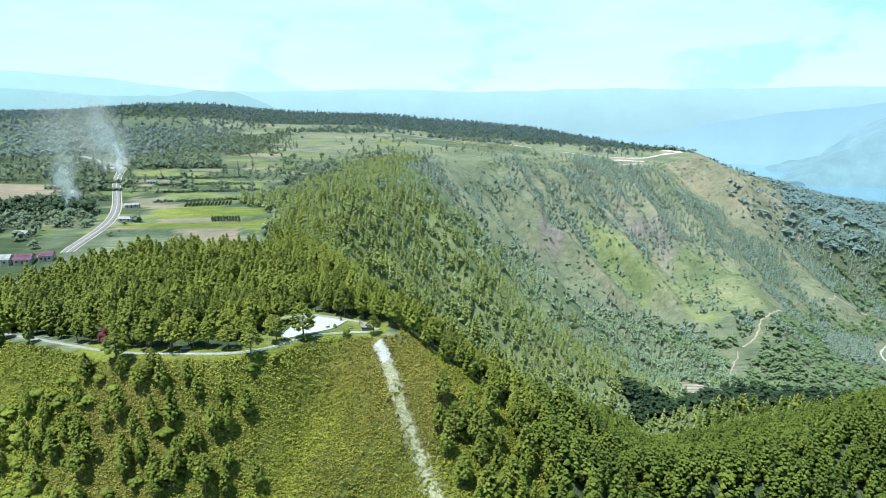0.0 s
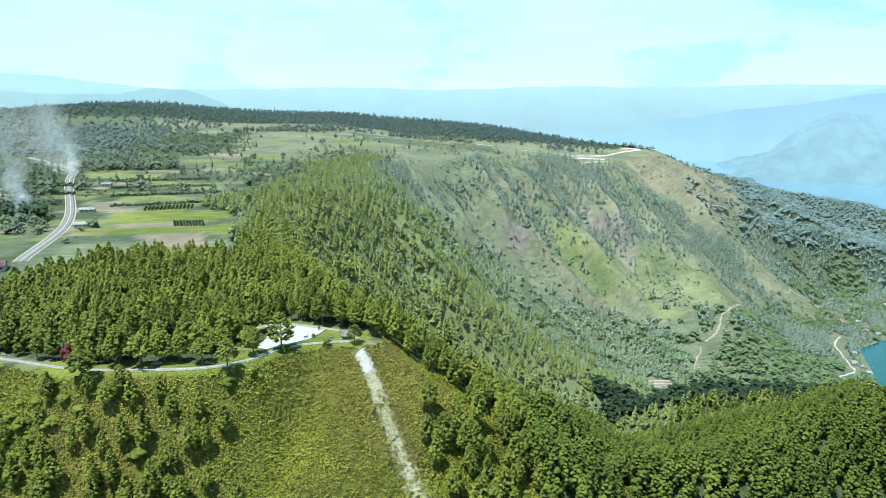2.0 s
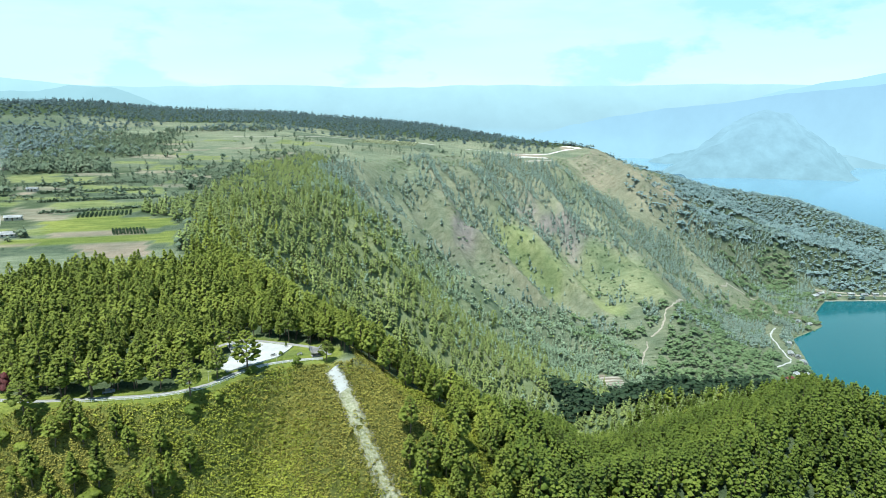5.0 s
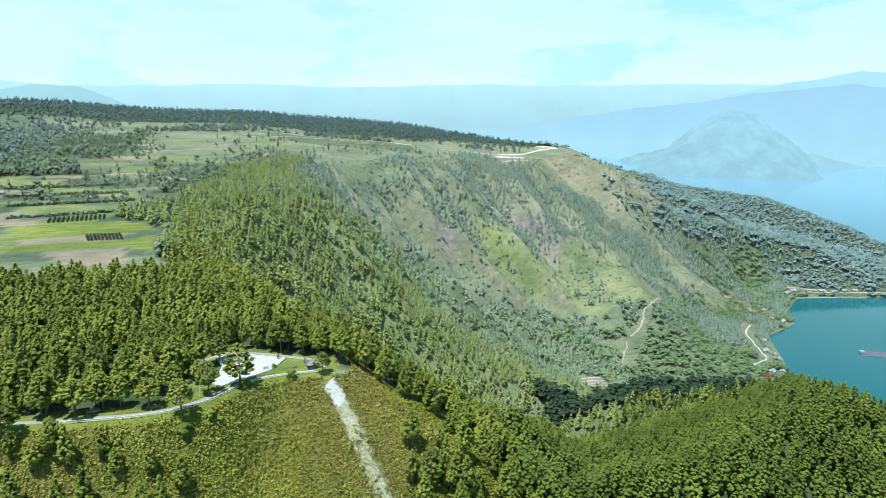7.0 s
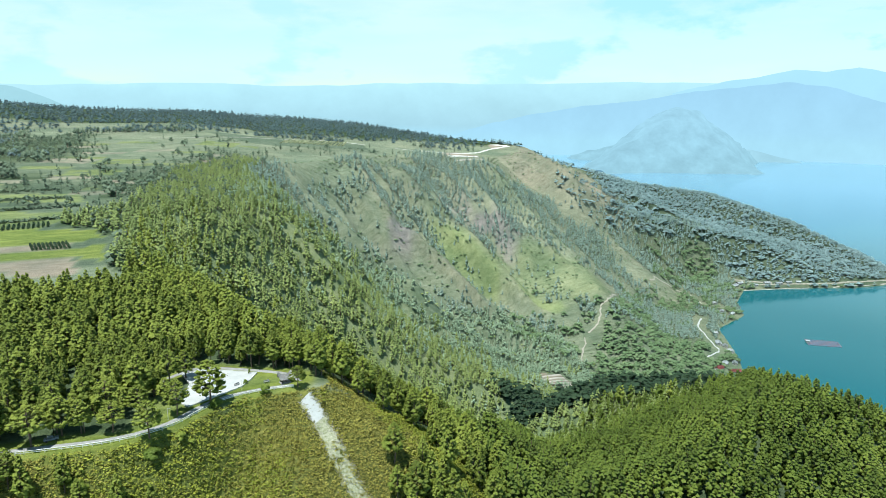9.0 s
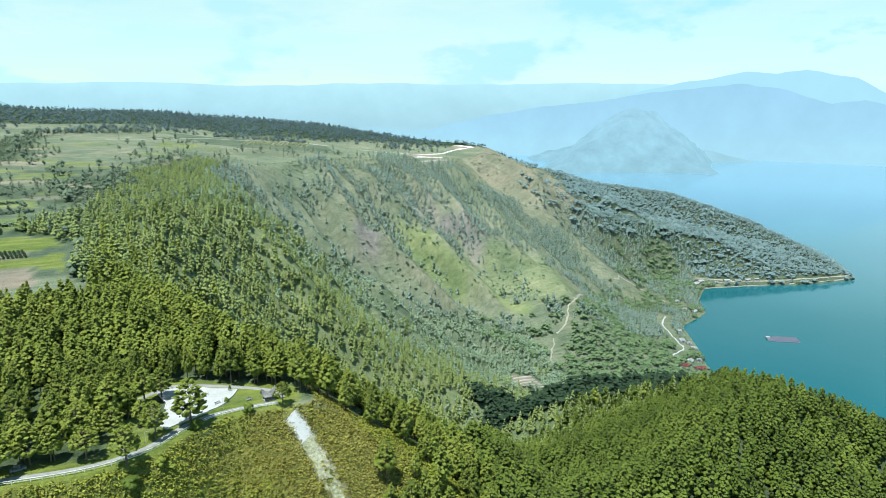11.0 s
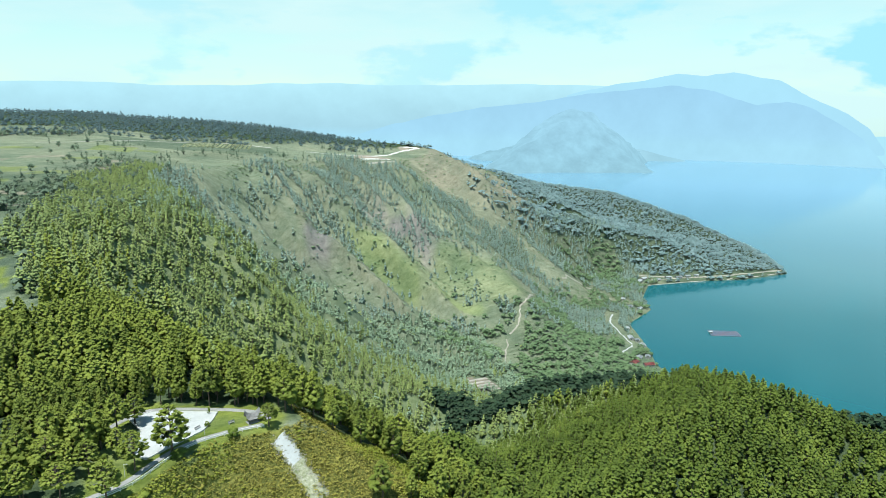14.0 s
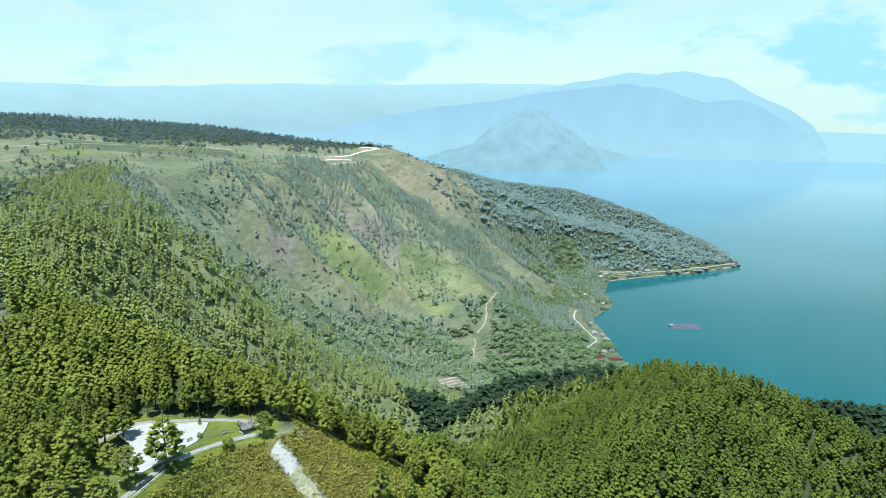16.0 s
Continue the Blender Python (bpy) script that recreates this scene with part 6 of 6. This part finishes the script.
# ---- undergrowth on the slope below the park ----
def tuft(seed, n):
    """A low spray of fronds, one metre across."""
    g = np.random.default_rng(seed)
    a, r = g.uniform(0, 6.28, n), g.uniform(0.1, 1, n) ** 0.6
    c = np.c_[0.5 * r * np.cos(a), 0.5 * r * np.sin(a), 0.8 * (1 - 0.6 * r * r) * g.uniform(0.35, 1.0, n)]
    stem = np.array([[0, 0, -0.2], [0.03, 0, -0.2], [0.015, 0, 0.5], [-0.015, 0, 0.5]])
    v, f = leaf_quads(c, 0.22, g, 0.45, c * (1.3, 1.3, 0))
    nrm = np.repeat(c * (1.1, 1.1, 0) + (0, 0, 0.6) + g.normal(0, 0.25, c.shape), 4, 0)
    return (stem, np.array([(0, 1, 2), (0, 2, 3)])), (v, split(f), nrm / np.linalg.norm(nrm, axis=1)[:, None])


TUFTS = [tuft(300 + k, 8) for k in range(10)]


def slope_cover(x, y):
    d1, s1, _ = to_line(x, y, PARK_RIDGE)
    ds, run, _ = to_line(x, y, STRIP)
    low = (land(x, y) < 291.7) & ((ds > 2.3 + 1.4 * fractal(x, y, 7, 2)) | (drift(x, y) < 0.34 * smooth(run, 9, 20))) & (to_line(x, y, PATHWAY)[0] > 4.6 + 2.5 * fractal(x, y, 9, 2))
    low = low & (y > 213 + 11 * smooth(x, -90, -60))
    return off_plateau(x, y) * low * ((y < 290) | ((d1 < 16) & (s1 < 130))) * ((x < 62) | (d1 < 9))


woods("fern_thicket", (-190, 110, 208, 300), 0.74, lambda x, y: slope_cover(x, y) * (1 - dry_part(x, y)), 0.8, 1.7, TUFTS, FERN, "green fern and bush thicket covering the slope", "undergrowth", 71, 1.5)
woods("dry_fern_thicket", (-190, 110, 208, 300), 0.74, lambda x, y: slope_cover(x, y) * dry_part(x, y), 0.6, 1.3, TUFTS, FERN_DRY, "brownish dry fern thicket covering the slope", "undergrowth", 72, 1.6)
woods("slope_shrubs", (-190, -48, 205, 268), 4.0, lambda x, y: slope_cover(x, y) * np.clip(0.5 + 1.1 * fractal(x + 60, y, 40, 3), 0, 1), 2.0, 5.0, [round_shape(330 + k, 9, 0.2, "near", 6, 0.06) for k in range(5)], PINE_NEAR, "leafy green shrubs on the slope", "shrubs", 73, 1.3)


def rubble():
    """Loose pale stones along the strip."""
    g = np.random.default_rng(81)
    p = dense(STRIP, 0.25)
    p = p[g.integers(0, len(p), 1500)] + g.normal(0, 1.0, (1500, 2)) + g.choice((-2.6, 2.6), (1500, 1)) * (0.9, 0.4)
    z = land(p[:, 0], p[:, 1]) + 0.12
    s = g.uniform(0.1, 0.34, 1500)
    base = np.array([(1, 0, 0), (0, 1, 0), (-1, 0, 0), (0, -1, 0), (0, 0, 0.8), (0, 0, -0.8)], float)
    f = np.array([(0, 1, 4), (1, 2, 4), (2, 3, 4), (3, 0, 4), (1, 0, 5), (2, 1, 5), (3, 2, 5), (0, 3, 5)])
    v = base[None] * s[:, None, None] * g.uniform(0.6, 1.4, (1500, 6, 1)) + np.c_[p, z][:, None]
    ob = part_mesh("rubble", v.reshape(-1, 3), (f[None] + np.arange(1500)[:, None, None] * 6).reshape(-1, 3), [TRAIL])
    tagged(ob, "loose pale stones scattered down the strip", "stones", kind="stuff")


rubble()


# ---- smoke of the field fires ----
def smoke_material():
    m, nodes, links, p = shader("wood_smoke")
    geo = nodes.new("ShaderNodeNewGeometry").outputs["Position"]
    n = noise_node(nodes, links, 0.16, 5, 0.62, geo)
    r = ramp_node(nodes, links, n.outputs["Fac"], [(0.30, (0.3,) * 3), (0.6, (1.0,) * 3)])
    att, thin = nodes.new("ShaderNodeAttribute"), nodes.new("ShaderNodeMath")
    att.attribute_name = "tint"
    thin.operation = "MULTIPLY"
    links.new(r.outputs["Color"], thin.inputs[0])
    links.new(att.outputs["Fac"], thin.inputs[1])
    d, t, e = nodes.new("ShaderNodeBsdfDiffuse"), nodes.new("ShaderNodeBsdfTranslucent"), nodes.new("ShaderNodeBsdfTransparent")
    for s in (d, t):
        s.inputs["Color"].default_value = (0.93, 0.95, 0.97, 1)
    a, b = nodes.new("ShaderNodeMixShader"), nodes.new("ShaderNodeMixShader")
    a.inputs[0].default_value = 0.5
    links.new(d.outputs[0], a.inputs[1]), links.new(t.outputs[0], a.inputs[2])
    links.new(thin.outputs[0], b.inputs[0])
    links.new(e.outputs[0], b.inputs[1]), links.new(a.outputs[0], b.inputs[2])
    links.new(b.outputs[0], nodes["Material Output"].inputs["Surface"])
    return m


SMOKE = smoke_material()


def smoke_column(x, y, height, wide, drift, seed, count=17, dense=0.95):
    """A leaning plume of soft thin puffs, close at the fire and spreading as it climbs."""
    g = np.random.default_rng(seed)
    z0, sides = z_at(x, y), 14
    a = np.linspace(0, 2 * math.pi, sides + 1)[:-1]
    vs, fs, ts = [], [], []
    for k in range(count):
        u = ((k + 0.5) / count) ** 1.6
        r = wide * (0.17 + 0.75 * u**0.9) * g.uniform(0.8, 1.2)
        c = np.array([x + drift[0] * u + wide * 0.25 * math.sin(6 * u), y + drift[1] * u, z0 + 0.5 + height * u]) + g.normal(0, 1, 3) * wide * 0.22 * (0.05 + u)
        nrm = g.normal(size=3) * (0.35, 0.2, 0.3) + (0, 1, 0)
        nrm /= np.linalg.norm(nrm)
        e1 = np.cross(nrm, (0.1, 0.2, 1.0))
        e1 /= np.linalg.norm(e1)
        e2 = np.cross(nrm, e1)
        ring = np.cos(a)[:, None] * e1 + np.sin(a)[:, None] * e2
        lump = g.uniform(0.75, 1.2, (sides, 1))
        vs.append(np.r_[[c], c + 0.35 * r * ring * lump, c + 0.7 * r * ring * lump, c + r * ring * lump])
        top = dense * (1 - 0.8 * u)
        ts.append(np.r_[top, np.full(sides, 0.75 * top), np.full(sides, 0.26 * top), np.zeros(sides)])
        f = [(0, 1 + i, 1 + (i + 1) % sides) for i in range(sides)]
        for q in (1, 1 + sides):
            f += [(q + i, q + sides + i, q + sides + (i + 1) % sides) for i in range(sides)] + [(q + i, q + sides + (i + 1) % sides, q + (i + 1) % sides) for i in range(sides)]
        fs.append(np.array(f) + (1 + 3 * sides) * k)
    ob = part_mesh("smoke", np.concatenate(vs), np.concatenate(fs), [SMOKE], tint=np.concatenate(ts), smooth_shade=True)
    return tagged(ob, "white smoke drifting up from a field fire", "smoke", kind="stuff")


smoke_column(-325, 775, 74, 24, (-16, 0), 91)
smoke_column(-283, 560, 44, 19, (10, 0), 92)
smoke_column(-350, 800, 90, 95, (-60, 40), 93, 5, 0.4)
